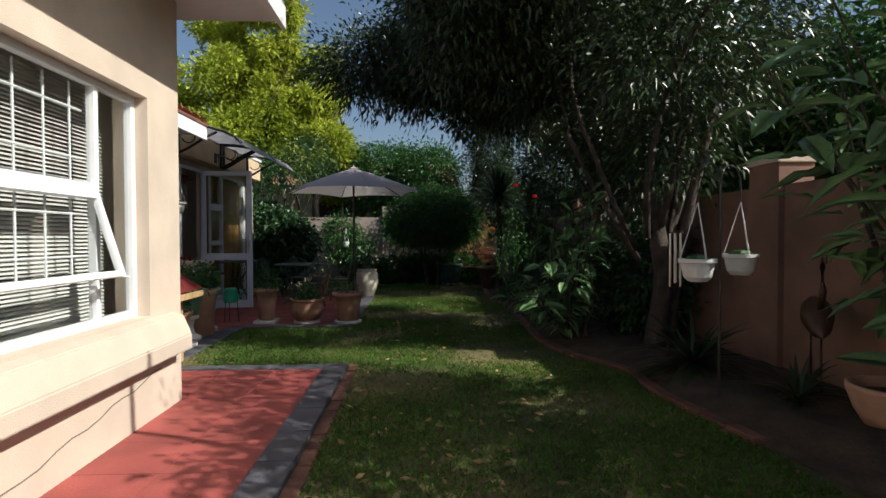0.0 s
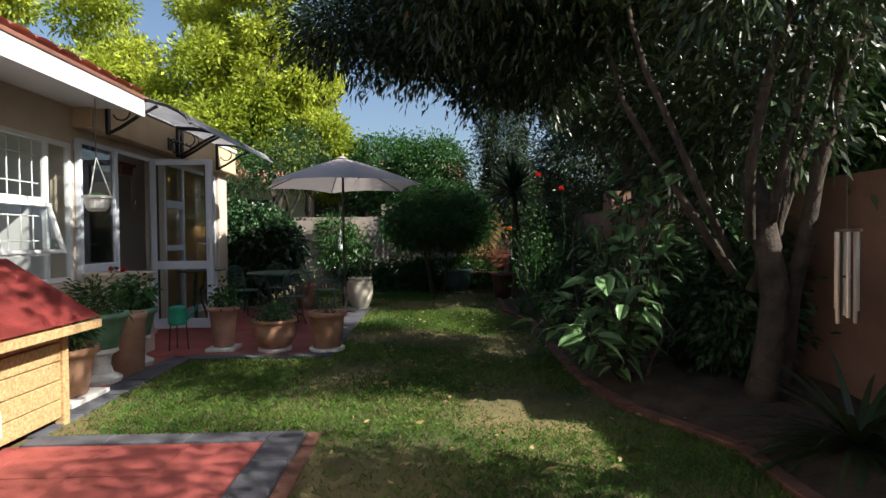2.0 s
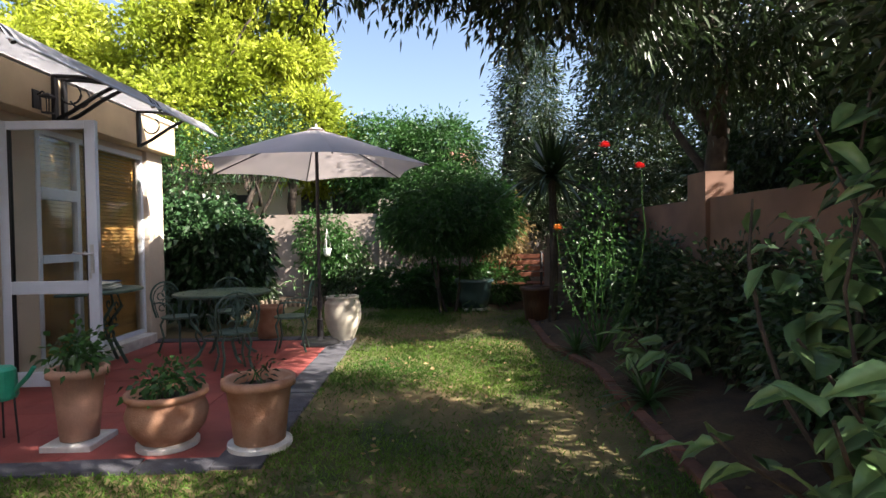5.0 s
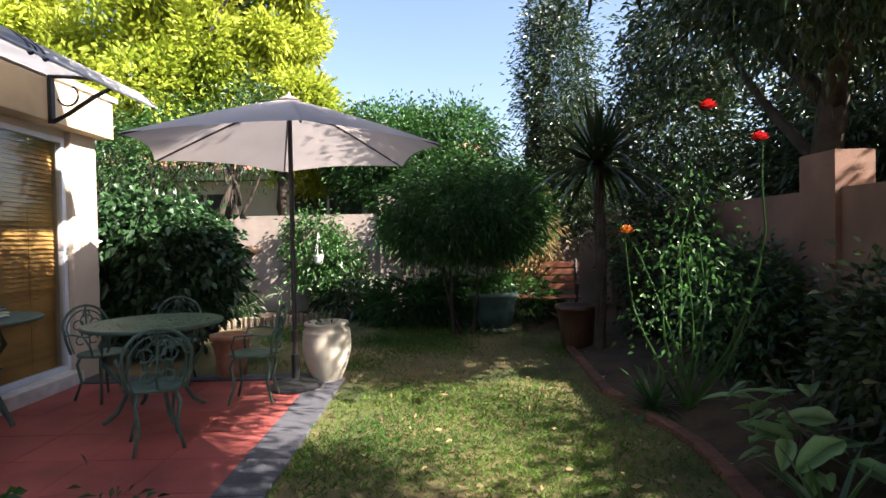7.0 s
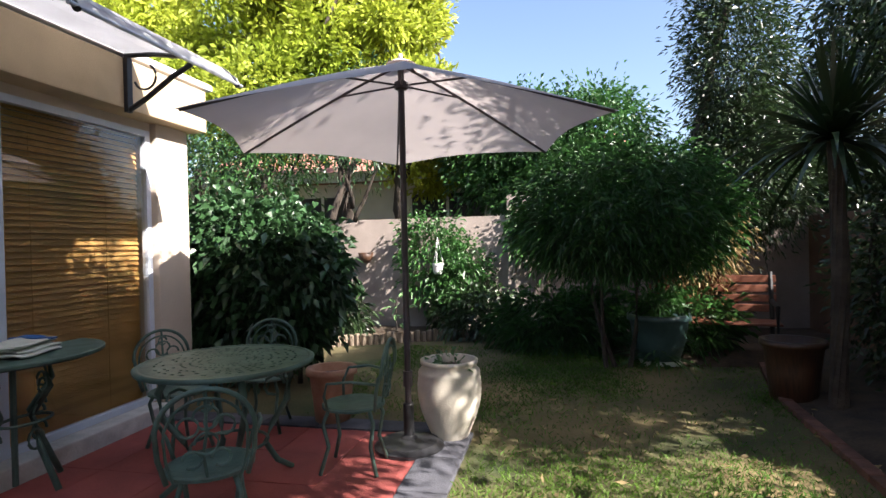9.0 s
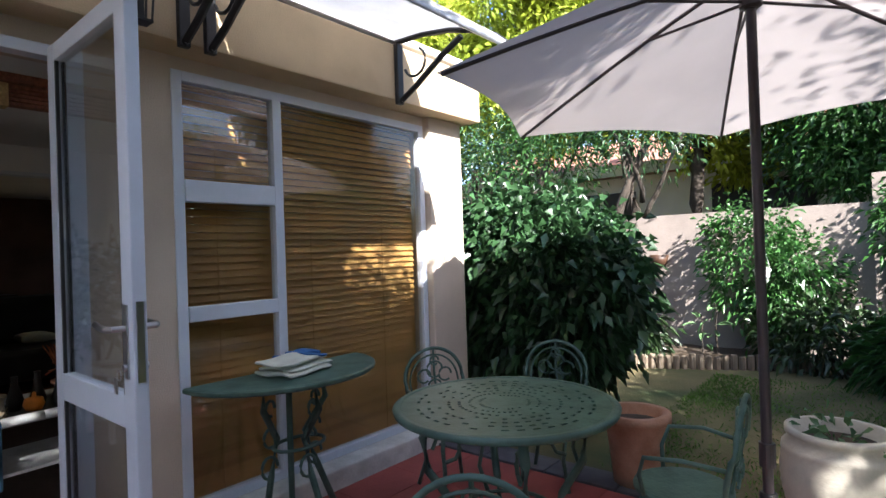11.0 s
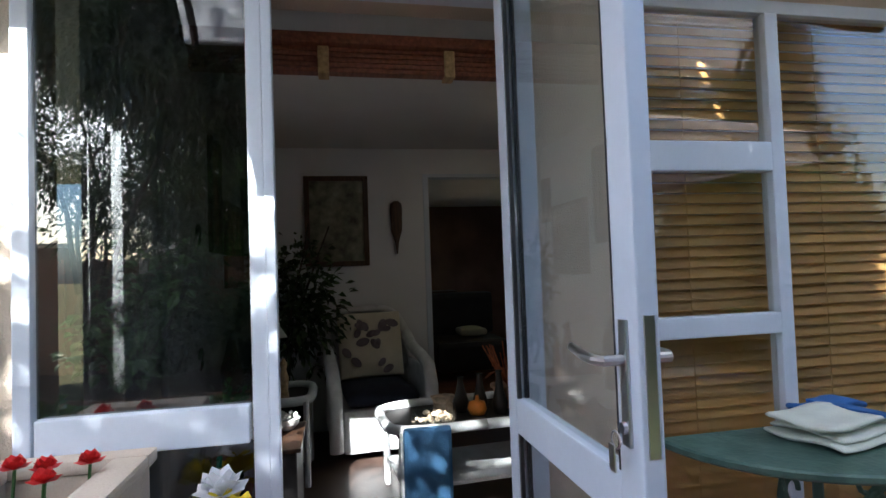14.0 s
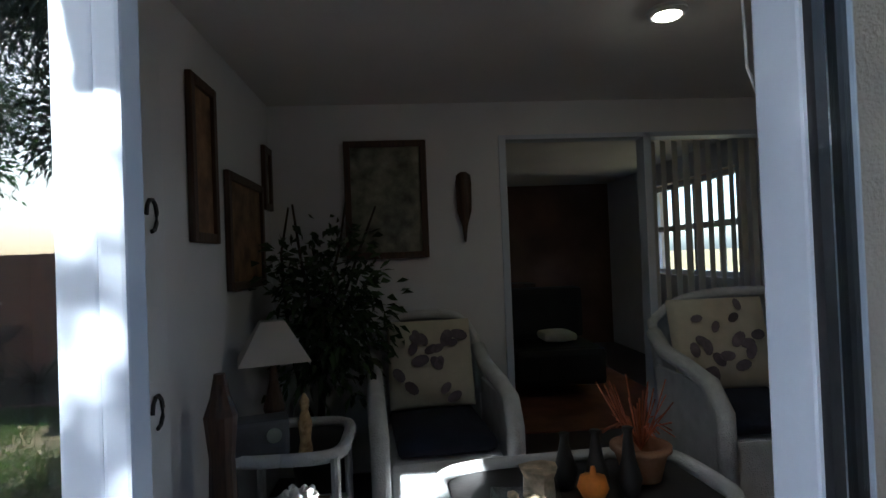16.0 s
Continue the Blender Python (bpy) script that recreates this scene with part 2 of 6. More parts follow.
def lathe(bm, prof, seg=28, m=None, wob=0.0):
    rings = []
    for r, z in prof:
        ring = []
        for i in range(seg):
            a = 2 * math.pi * i / seg
            rr = r * (1 + wob * math.sin(3 * a + z * 9))
            v = Vector((rr * math.cos(a), rr * math.sin(a), z))
            ring.append(bm.verts.new(m @ v if m is not None else v))
        rings.append(ring)
    for a, b in zip(rings, rings[1:]):
        for i in range(seg):
            j = (i + 1) % seg
            bm.faces.new((a[i], a[j], b[j], b[i]))
    for ring in (rings[0], rings[-1]):
        try:
            bm.faces.new(ring)
        except ValueError:
            pass
    return bm


def tube(bm, pts, r, seg=8, taper=1.0):
    pts = [Vector(p) for p in pts]
    rings = []
    n = len(pts)
    for k, p in enumerate(pts):
        d = (pts[min(k + 1, n - 1)] - pts[max(k - 1, 0)]).normalized()
        q = d.to_track_quat('Z', 'Y')
        rr = r * (1 + (taper - 1) * k / max(1, n - 1))
        rings.append([bm.verts.new(p + q @ Vector((rr * math.cos(a), rr * math.sin(a), 0)))
                      for a in (2 * math.pi * i / seg for i in range(seg))])
    for a, b in zip(rings, rings[1:]):
        for i in range(seg):
            j = (i + 1) % seg
            bm.faces.new((a[i], a[j], b[j], b[i]))
    bm.faces.new(rings[0])
    bm.faces.new(rings[-1])
    return bm


def one_tube(pts, r, seg=8, taper=1.0):
    return tube(bmesh.new(), pts, r, seg, taper)


def arc(c, r0, a0, a1, n, plane="xz"):
    out = []
    for i in range(n + 1):
        a = radians(a0 + (a1 - a0) * i / n)
        u, v = r0 * math.cos(a), r0 * math.sin(a)
        d = {"xz": (u, 0, v), "yz": (0, u, v), "xy": (u, v, 0)}[plane]
        out.append(tuple(c[k] + d[k] for k in range(3)))
    return out


def soft_box(x, y, z, bev, puff=0.0):
    """A cushion: a box with rounded edges and a swollen middle, centred on the origin."""
    bm = bmesh.new()
    bmesh.ops.create_grid(bm, x_segments=1, y_segments=1, size=0.5)
    bm.clear()
    bmesh.ops.create_cube(bm, size=1.0)
    bmesh.ops.scale(bm, vec=(x, y, z), verts=bm.verts)
    bmesh.ops.subdivide_edges(bm, edges=bm.edges, cuts=5, use_grid_fill=True)
    for v in bm.verts:
        u, w = abs(v.co.x) / (x / 2), abs(v.co.y) / (y / 2)
        v.co.z *= (1 - 0.35 * max(u ** 4, w ** 4)) + puff * (1 - u * u) * (1 - w * w)
        v.co.x *= 1 - bev * (abs(v.co.z) / (z / 2)) ** 2 * 0.3
        v.co.y *= 1 - bev * (abs(v.co.z) / (z / 2)) ** 2 * 0.3
    return bm


# ---- foliage helpers ----
def leaf_mesh(name, pts, dirs, length, width, droop=0.25, seed=1):
    """Many small folded leaves, each an island of two triangles."""
    rng = np.random.default_rng(seed)
    n = len(pts)
    d = dirs / np.maximum(1e-6, np.linalg.norm(dirs, axis=1, keepdims=True))
    r = rng.normal(size=(n, 3))
    s = np.cross(d, r)
    s /= np.maximum(1e-6, np.linalg.norm(s, axis=1, keepdims=True))
    nn = np.cross(s, d)
    L = (length * rng.uniform(0.6, 1.3, (n, 1)))
    W = (width * rng.uniform(0.7, 1.2, (n, 1)))
    v = np.empty((n, 4, 3))
    v[:, 0] = pts
    v[:, 1] = pts + d * L * 0.5 + s * W * 0.5 + nn * W * 0.2
    v[:, 2] = pts + d * L
    v[:, 2, 2] -= (L * droop)[:, 0]
    v[:, 3] = pts + d * L * 0.5 - s * W * 0.5 + nn * W * 0.2
    me = bpy.data.meshes.new(name)
    me.vertices.add(n * 4)
    me.vertices.foreach_set("co", v.reshape(-1))
    me.loops.add(n * 6)
    base = np.arange(n)[:, None] * 4
    me.loops.foreach_set("vertex_index", (base + np.array([0, 1, 2, 0, 2, 3])).reshape(-1).astype(np.int32))
    me.polygons.add(n * 2)
    me.polygons.foreach_set("loop_start", (np.arange(n * 2) * 3).astype(np.int32))
    me.polygons.foreach_set("loop_total", np.full(n * 2, 3, dtype=np.int32))
    me.update(calc_edges=True)
    me.validate()
    return me


def crown_points(blobs, clumps, per, spread, seed, shell=0.55):
    """Leaf places in clumps through ellipsoids, denser towards the outside."""
    rng = np.random.default_rng(seed)
    vol = np.array([b[3] * b[4] * b[5] for b in blobs]) ** 0.8
    idx = rng.choice(len(blobs), size=clumps, p=vol / vol.sum())
    B = np.array(blobs)[idx]
    u = rng.normal(size=(clumps, 3))
    u /= np.linalg.norm(u, axis=1, keepdims=True)
    rad = shell + (1 - shell) * rng.random((clumps, 1)) ** 0.6
    rad *= rng.uniform(0.82, 1.12, (clumps, 1))
    c = B[:, :3] + u * rad * B[:, 3:6]
    off = rng.normal(size=(clumps, per, 3)) * spread
    pts = (c[:, None] + off).reshape(-1, 3)
    dirs = (off / spread * 0.6 + u[:, None] * 0.7 + rng.normal(size=off.shape) * 0.6).reshape(-1, 3)
    return pts, dirs


def foliage(name, blobs, clumps, per, spread, length, width, material, parent=None, seed=1, droop=0.25, shell=0.55, label="", zmin=0.02):
    pts, dirs = crown_points(blobs, clumps, per, spread, seed, shell)
    keep = pts[:, 2] > zmin
    me = leaf_mesh(name, pts[keep], dirs[keep], length, width, droop, seed)
    me.materials.append(material)
    ob = new(name, me)
    if parent:
        ob.parent = parent
    if label:
        ob["label"] = label
    return ob


def limb(bm, p0, p1, r0, r1, bend=0.15, n=7, seg=8, rng=random):
    p0, p1 = Vector(p0), Vector(p1)
    L = (p1 - p0).length
    off = Vector((rng.uniform(-1, 1), rng.uniform(-1, 1), rng.uniform(-0.3, 0.3))) * bend * L
    pts = []
    for i in range(n + 1):
        t = i / n
        pts.append(p0.lerp(p1, t) + off * math.sin(math.pi * t) + Vector((rng.uniform(-1, 1), rng.uniform(-1, 1), 0)) * 0.02)
    tube(bm, pts, r0, seg, r1 / r0)


def tree(name, label, base, limbs, blobs, clumps, per, spread, length, width, leafmat, seed, category="tree", r=0.12, droop=0.3, shell=0.5):
    random.seed(seed)
    t = empty(name, label, category)
    bm = bmesh.new()
    for p0, p1, r0, r1 in limbs:
        limb(bm, p0, p1, r0, r1)
    part("trunk", bm, BARK, t, smooth=True)
    foliage("crown", blobs, clumps, per, spread, length, width, leafmat, t, seed, droop, shell)
    return t

# ---- ground ----
def bed_edge(y):
    return float(np.interp(y, [-6, 2, 4, 4.7, 5.4, 6.2, 8.5, 9.3, 10.4, 12.3, 14, 16], [2.3, 2.1, 1.8, 1.85, 1.5, 1.38, 1.5, 1.58, 1.38, 1.5, 1.9, 2.0]))


bm = bmesh.new()
bmesh.ops.create_grid(bm, x_segments=40, y_segments=40, size=300)
structure("ground", bm, LAWN, "worn garden lawn with bare dry patches")

bm = bmesh.new()
rows = []
for i in range(90):
    y = -6 + i * 0.25
    x0 = bed_edge(y)
    row = []
    for k in range(11):
        x = x0 + (3.05 - x0) * k / 10
        z = 0.012 + 0.10 * min(1, k / 3) + 0.05 * noise.noise((x * 2.2, y * 2.2, 0))
        row.append(bm.verts.new((x, y, max(0.006, z if k else 0.006))))
    rows.append(row)
for a, b in zip(rows, rows[1:]):
    for k in range(10):
        bm.faces.new((a[k], a[k + 1], b[k + 1], b[k]))
structure("ground_bed_east", bm, SOIL, "dark soil of the shaded planting bed", True)
bm = bmesh.new()
rows = []
for i in range(50):
    x = -8 + i * 0.23
    row = []
    y0 = 13.95 + 0.9 * max(0, min(1, (x + 3.8) / 2)) * max(0, min(1, (0.6 - x) / 2)) - 0.5 * max(0, min(1, x))
    for k in range(7):
        y = y0 + (15.45 - y0) * k / 6
        row.append(bm.verts.new((x, y, 0.006 if k == 0 else 0.09 + 0.05 * noise.noise((x * 2, y * 2, 3)))))
    rows.append(row)
for a, b in zip(rows, rows[1:]):
    for k in range(6):
        bm.faces.new((a[k], a[k + 1], b[k + 1], b[k]))
structure("ground_bed_north", bm, SOIL, "dark soil bed along the boundary wall", True)


# ---- near house wing ----
def wall(name, pieces, material, label):
    bm = bmesh.new()
    for p in pieces:
        box(bm, *p)
    return structure(name, bm, material, label)


NW0, NW1, NZ0, NZ1 = 1.25, 3.62, 0.69, 2.10
wall("wall_near", [(-1.96, -1.74, -7, NW0, 0, 3.0), (-1.96, -1.74, NW1, 4.07, 0, 3.0), (-1.96, -1.74, NW0, NW1, 0, NZ0),
                   (-1.96, -1.74, NW0, NW1, NZ1, 3.0), (-3.7, -1.96, 3.87, 4.07, 0, 3.0), (-8, -1.96, -7, -6.8, 0, 3.0)],
     STUCCO, "sunlit beige stucco house wall")
bm = bmesh.new()
vs = []
for y in (-1.0, 3.93):
    vs.append([bm.verts.new(p) for p in ((-1.742, y, 0.68), (-1.66, y, 0.66), (-1.60, y, 0.52), (-1.60, y, 0.42), (-1.742, y, 0.40))])
for k in range(5):
    j = (k + 1) % 5
    bm.faces.new((vs[0][k], vs[0][j], vs[1][j], vs[1][k]))
bm.faces.new(vs[0]), bm.faces.new(vs[1])
bmesh.ops.bevel(bm, geom=list(bm.edges), offset=0.008, segments=2, affect='EDGES')
structure("trim_sill_near", bm, STUCCO, "thick sloping stucco window sill")
# plaster crack and plinth line
bm = one_tube([(-1.738, 2.2 + 0.12 * i, 0.10 + 0.017 * i + 0.012 * math.sin(i * 1.7)) for i in range(14)], 0.0035, 5)
structure("trim_crack", bm, mat("crack_grey", (0.16, 0.13, 0.11), 0.95), "hairline crack in the plaster")


def window_bars(win, y0, y1, z0, z1, x, nv, nh, r=0.006):
    for i in range(nv):
        y = y0 + (y1 - y0) * (i + 0.5) / nv
        part("burglar_bar", one_tube([(x, y, z0), (x, y, z1)], r, 6), WHITE, win)
    for i in range(nh):
        z = z0 + (z1 - z0) * (i + 0.5) / nh
        part("burglar_bar", one_tube([(x, y0, z), (x, y1, z)], r, 6), WHITE, win)


def bar_frame(win, name, x0, x1, y0, y1, z0, z1, w, material, m=None, label=""):
    """Four mitred members of a frame in the y-z plane, joined as one part."""
    bm = bmesh.new()
    box(bm, x0, x1, y0, y0 + w, z0, z1, 0.004, m)
    box(bm, x0, x1, y1 - w, y1, z0, z1, 0.004, m)
    box(bm, x0, x1, y0 + w, y1 - w, z0, z0 + w, 0.004, m)
    box(bm, x0, x1, y0 + w, y1 - w, z1 - w, z1, 0.004, m)
    return part(name, bm, material, win, label)


def pane(win, y0, y1, z0, z1, x, g=None, m=None):
    p = part("pane", one_box(x - 0.002, x + 0.002, y0, y1, z0, z1, 0, m), g or GLASS, win)
    p.visible_shadow = False
    return p


def steel_window(name, x, y0, y1, z0, z1, mull, sash_y0, sash_y1, trans, sash_z0, label):
    win = tagged(new(name), label, "window", kind="structure")
    bar_frame(win, "window_frame", x - 0.05, x, y0, y1, z0, z1, 0.045, WHITE)
    for ym in mull:
        part("mullion", one_box(x - 0.05, x - 0.002, ym - 0.02, ym + 0.02, z0 + 0.045, z1 - 0.045, 0.004), WHITE, win)
    part("transom", one_box(x - 0.048, x + 0.004, y0 + 0.045, mull[-1] - 0.02, trans - 0.025, trans + 0.025, 0.004), WHITE, win)
    part("transom", one_box(x - 0.048, x - 0.004, y0 + 0.045, mull[-1] - 0.02, sash_z0 - 0.02, sash_z0 + 0.015, 0.004), WHITE, win)
    window_bars(win, y0 + 0.05, mull[-1] - 0.02, trans + 0.03, z1 - 0.05, x - 0.075, 9, 2, 0.007)
    window_bars(win, y0 + 0.05, mull[-1] - 0.02, sash_z0, trans - 0.03, x - 0.075, 9, 2, 0.007)
    pane(win, y0 + 0.045, mull[-1] - 0.02, trans, z1 - 0.045, x - 0.03)
    pane(win, mull[-1] + 0.02, y1 - 0.045, z0 + 0.045, z1 - 0.045, x - 0.03)
    pane(win, y0 + 0.045, mull[-1] - 0.02, z0 + 0.045, sash_z0, x - 0.03)
    # top-hung sash, pushed open
    hinge = Matrix.Translation((x, 0, trans - 0.03)) @ Matrix.Rotation(radians(-17), 4, 'Y') @ Matrix.Translation((-x, 0, -(trans - 0.03)))
    s = bar_frame(win, "sash", x - 0.02, x + 0.015, sash_y0, sash_y1, sash_z0 - 0.02, trans - 0.03, 0.035, WHITE, hinge, "open top-hung sash")
    p = part("sash_pane", one_box(x - 0.004, x, sash_y0 + 0.03, sash_y1 - 0.03, sash_z0 + 0.01, trans - 0.06, 0, hinge), GLASS, s)
    p.visible_shadow = False
    part("stay", one_tube([(x, sash_y1 - 0.05, sash_z0 + 0.02), (x + 0.2, sash_y1 - 0.05, sash_z0 - 0.0)], 0.006, 6), WHITE, win)
    return win


w1 = steel_window("window_1", -1.82, NW0, NW1, NZ0, NZ1, [2.1, 3.2], 2.12, 3.19, 1.48, 0.98, "white steel window with bars and an open sash")
# venetian blind behind it
blind = empty("venetian_blind", "pale venetian blind hanging behind the barred window", "blind")
slat = one_box(-0.012, 0.012, NW0 + 0.03, NW1 - 0.03, -0.0008, 0.0008, 0, Matrix.Rotation(radians(38), 4, 'Y'))
s0 = part("slat", slat, BLINDW, blind)
s0.location = (-2.02, 0, NZ0 + 0.02)
for i in range(1, 62):
    s = new("slat", s0.data)
    s.parent = blind
    s.location = (-2.02, 0, NZ0 + 0.02 + 0.0226 * i)
wall("wall_room_near", [(-3.7, -2.6, -7, -6.9, 0, 3), (-3.0, -2.9, -6.8, 3.87, 0, 3), (-2.9, -1.96, -6.8, 3.87, -0.02, 0.02), (-3.7, -1.96, -6.8, 3.87, 2.9, 3.0)], ROOMW, "plain inner room wall")
# eaves over the near wing
bm = bmesh.new()
box(bm, -2.1, -1.08, -7, 4.40, 2.90, 2.94)
structure("ceiling_eave_near", bm, WHITE, "white boarded soffit under the eave")
bm = one_box(-1.08, -1.04, -7, 4.42, 2.85, 3.06, 0.004)
structure("trim_fascia_near", bm, WHITE, "white fascia board of the eave")
bm = bmesh.new()
v = [bm.verts.new(p) for p in ((-0.98, -7, 3.07), (-0.98, 4.45, 3.07), (-4.5, 4.45, 4.5), (-4.5, -7, 4.5), (-0.98, -7, 3.11), (-0.98, 4.45, 3.11), (-4.5, 4.45, 4.54), (-4.5, -7, 4.54))]
for q in ((0, 1, 2, 3), (4, 5, 6, 7), (0, 1, 5, 4), (1, 2, 6, 5), (2, 3, 7, 6), (3, 0, 4, 7)):
    bm.faces.new([v[i] for i in q])
structure("roof_near", bm, TILE, "red roof over the near wing")

# ---- long facade ----
FX = -3.5
W2 = (5.55, 7.36, 0.81, 2.20)
D0, DM, D1, DZ = 7.43, 8.097, 8.865, 2.27
DX = FX + 0.065
C0, C1, CZ0, CZ1 = 9.345, 11.17, 0.13, 2.31
wall("wall_facade", [(FX - .2, FX, 4.07, W2[0], 0, 2.75), (FX - .2, FX, W2[0], W2[1], 0, W2[2]), (FX - .2, FX, W2[0], W2[1], W2[3], 2.75),
                     (FX - .2, FX, W2[1], D0, 0, 2.75), (FX - .2, FX, D0, D1 + 0.09, DZ, 2.75), (FX - .06, FX, D1 + 0.09, C0, 0, 2.75),
                     (FX - .2, FX, C0, C1, 0, CZ0), (FX - .2, FX, C0, C1, CZ1, 2.75), (FX - .2, FX, C1, 11.55, 0, 2.75),
                     (-7.4, FX - .2, 11.35, 11.55, 0, 2.75), (-10.5, -9.2, 11.35, 11.55, 0, 2.75), (-9.2, -7.4, 11.35, 11.55, 0, 1.1), (-9.2, -7.4, 11.35, 11.55, 2.1, 2.75)], STUCCO, "beige stucco garden facade")
bm = one_box(FX - 0.05, FX + 0.20, 7.42, 11.64, 2.375, 2.74, 0.012)
structure("trim_lintel", bm, STUCCO2, "tan stucco lintel beam over the glass doors")
bm = one_box(FX - 0.1, FX + 0.06, C1 + 0.01, 11.56, 0.002, 2.376, 0.012)
structure("wall_column", bm, STUCCO, "stucco corner column in sun")
bm = one_box(FX + 0.001, FX + 0.16, 9.2, 11.13, 0.002, 0.13, 0.012)
structure("trim_step", bm, WHITESTONE, "pale concrete ledge below the big window")
bm = one_box(FX - .2, FX + 0.10, D0, D1 + .02, 0.004, 0.10, 0.01)
structure("trim_threshold", bm, WHITESTONE, "concrete door threshold")
steel_window("window_2", FX + 0.02, W2[0], W2[1], W2[2], W2[3], [6.2, 7.0], 6.22, 7.02, 1.60, 1.10, "white steel window with bars and an open sash")
bm = one_box(FX - 0.02, FX + 0.1, W2[0] - 0.05, W2[1] + 0.06, 0.73, 0.80, 0.01)
structure("trim_sill_facade", bm, STUCCO, "stucco sill below the barred window")

# fixed light beside the door
win = tagged(new("window_3"), "fixed white aluminium side light beside the door", "window", kind="structure")
bar_frame(win, "window_frame", DX - 0.06, DX - 0.005, D0, DM, 0.10, DZ, 0.045, ALU)
part("transom", one_box(DX - 0.058, DX + 0.002, D0 + 0.055, DM - 0.055, 0.86, 0.97, 0.005), ALU, win)
pane(win, D0 + 0.05, DM - 0.05, 0.97, DZ - 0.05, DX - 0.03, GLASSR)
pane(win, D0 + 0.05, DM - 0.05, 0.15, 0.86, DX - 0.03, GLASSR)
# door frame
win = tagged(new("door_frame"), "white aluminium door frame with a sunlit jamb", "door frame", kind="structure")
part("jamb", one_box(DX - 0.05, DX - 0.002, DM, DM + 0.03, 0.10, DZ, 0.005), ALU, win)
part("jamb", one_box(DX - 0.02, DX + 0.004, D1 - 0.002, D1 + 0.09, 0.10, DZ, 0.005), ALU, win)
part("head", one_box(DX - 0.07, DX + 0.004, DM + 0.032, D1 - 0.004, DZ - 0.05, DZ, 0.005), ALU, win)
# open leaf, standing square to the wall
door = tagged(new("door_1"), "white aluminium glazed door standing wide open", "door", kind="structure")
LX0, LX1, LY = DX + 0.008, DX + 0.79, D1 - 0.018
bm = bmesh.new()
for a in ((LX0, LX0 + 0.075, 0.08, 2.25), (LX1 - 0.085, LX1, 0.08, 2.25)):
    box(bm, a[0], a[1], LY - 0.022, LY + 0.022, a[2], a[3], 0.005)
for z0, z1 in ((0.08, 0.20), (0.84, 0.945), (2.18, 2.25)):
    box(bm, LX0 + 0.075, LX1 - 0.085, LY - 0.021, LY + 0.021, z0, z1, 0.005)
part("door_leaf", bm, ALU, door)
for z0, z1 in ((0.20, 0.84), (0.945, 2.18)):
    p = part("pane", one_box(LX0 + 0.07, LX1 - 0.08, LY - 0.003, LY + 0.003, z0, z1), GLASS, door)
    p.visible_shadow = False
    bm = bmesh.new()
    for sgn in (-1, 1):
        y = LY + sgn * 0.012
        box(bm, LX0 + 0.075, LX0 + 0.087, y - 0.006, y + 0.006, z0, z1)
        box(bm, LX1 - 0.097, LX1 - 0.085, y - 0.006, y + 0.006, z0, z1)
    part("gasket", bm, BLACKM, door)
for sgn in (-1, 1):
    y = LY + sgn * 0.022
    hx = LX1 - 0.045
    pl = part("handle_plate", one_box(hx - 0.014, hx + 0.014, min(y, y + sgn * 0.008), max(y, y + sgn * 0.008), 1.005, 1.24, 0.003), METAL, door, "steel lock plate")
    pts = [(hx, y, 1.165), (hx, y + sgn * 0.045, 1.165), (hx - 0.02, y + sgn * 0.055, 1.165), (hx - 0.06, y + sgn * 0.056, 1.167), (hx - 0.125, y + sgn * 0.05, 1.175)]
    part("handle", one_tube(pts, 0.010, 10), METAL, pl, "curved satin steel lever")
    part("lock_cylinder", one_tube([(hx, y, 1.04), (hx, y + sgn * 0.016, 1.04)], 0.011, 12), METAL, pl)
part("latch_plate", one_box(LX1, LX1 + 0.003, LY - 0.011, LY + 0.011, 0.995, 1.25, 0.001), METAL, door)
keys = part("key", one_box(LX1 - 0.052, LX1 - 0.032, LY - 0.062, LY - 0.058, 0.965, 1.015, 0.001), METAL, door)
part("key_ring", one_tube(arc((LX1 - 0.045, LY - 0.05, 1.02), 0.016, 0, 350, 14, "xz"), 0.0018, 5), METAL, door)

WX = FX + 0.014
# big window with bamboo blind
win = tagged(new("window_4"), "large white aluminium window with brown blinds drawn", "window", kind="structure")
bar_frame(win, "window_frame", WX - 0.06, WX - 0.004, C0, C1, CZ0, CZ1, 0.05, ALU)
CM = 9.925
part("mullion", one_box(WX - 0.058, WX + 0.002, CM - 0.028, CM + 0.028, CZ0 + 0.05, CZ1 - 0.05, 0.005), ALU, win)
for z, h in ((1.718, 0.055), (1.105, 0.038)):
    part("transom", one_box(WX - 0.056, WX + 0.004, C0 + 0.05, CM - 0.028, z - h, z + h, 0.006), ALU, win)
for z0, z1 in ((CZ0 + .05, 1.067), (1.143, 1.663), (1.773, CZ1 - .05)):
    pane(win, C0 + 0.05, CM - 0.028, z0, z1, WX - 0.03, GLASSD)
pane(win, CM + 0.028, C1 - 0.05, CZ0 + .05, CZ1 - .05, WX - 0.03, GLASSD)
blind = empty("slatted_blind", "brown wooden slatted blind lowered behind the glass", "blind")
s0 = part("slat", one_box(-0.022, 0.022, C0 + 0.06, C1 - 0.035, -0.0016, 0.0016, 0, Matrix.Rotation(radians(62), 4, 'Y')), BLIND, blind)
s0.location = (WX - 0.115, 0, CZ0 + 0.03)
for i in range(1, 54):
    s = new("slat", s0.data)
    s.parent = blind
    s.location = (WX - 0.115 + 0.0015 * math.sin(i * 2.1), 0, CZ0 + 0.03 + 0.0405 * i)
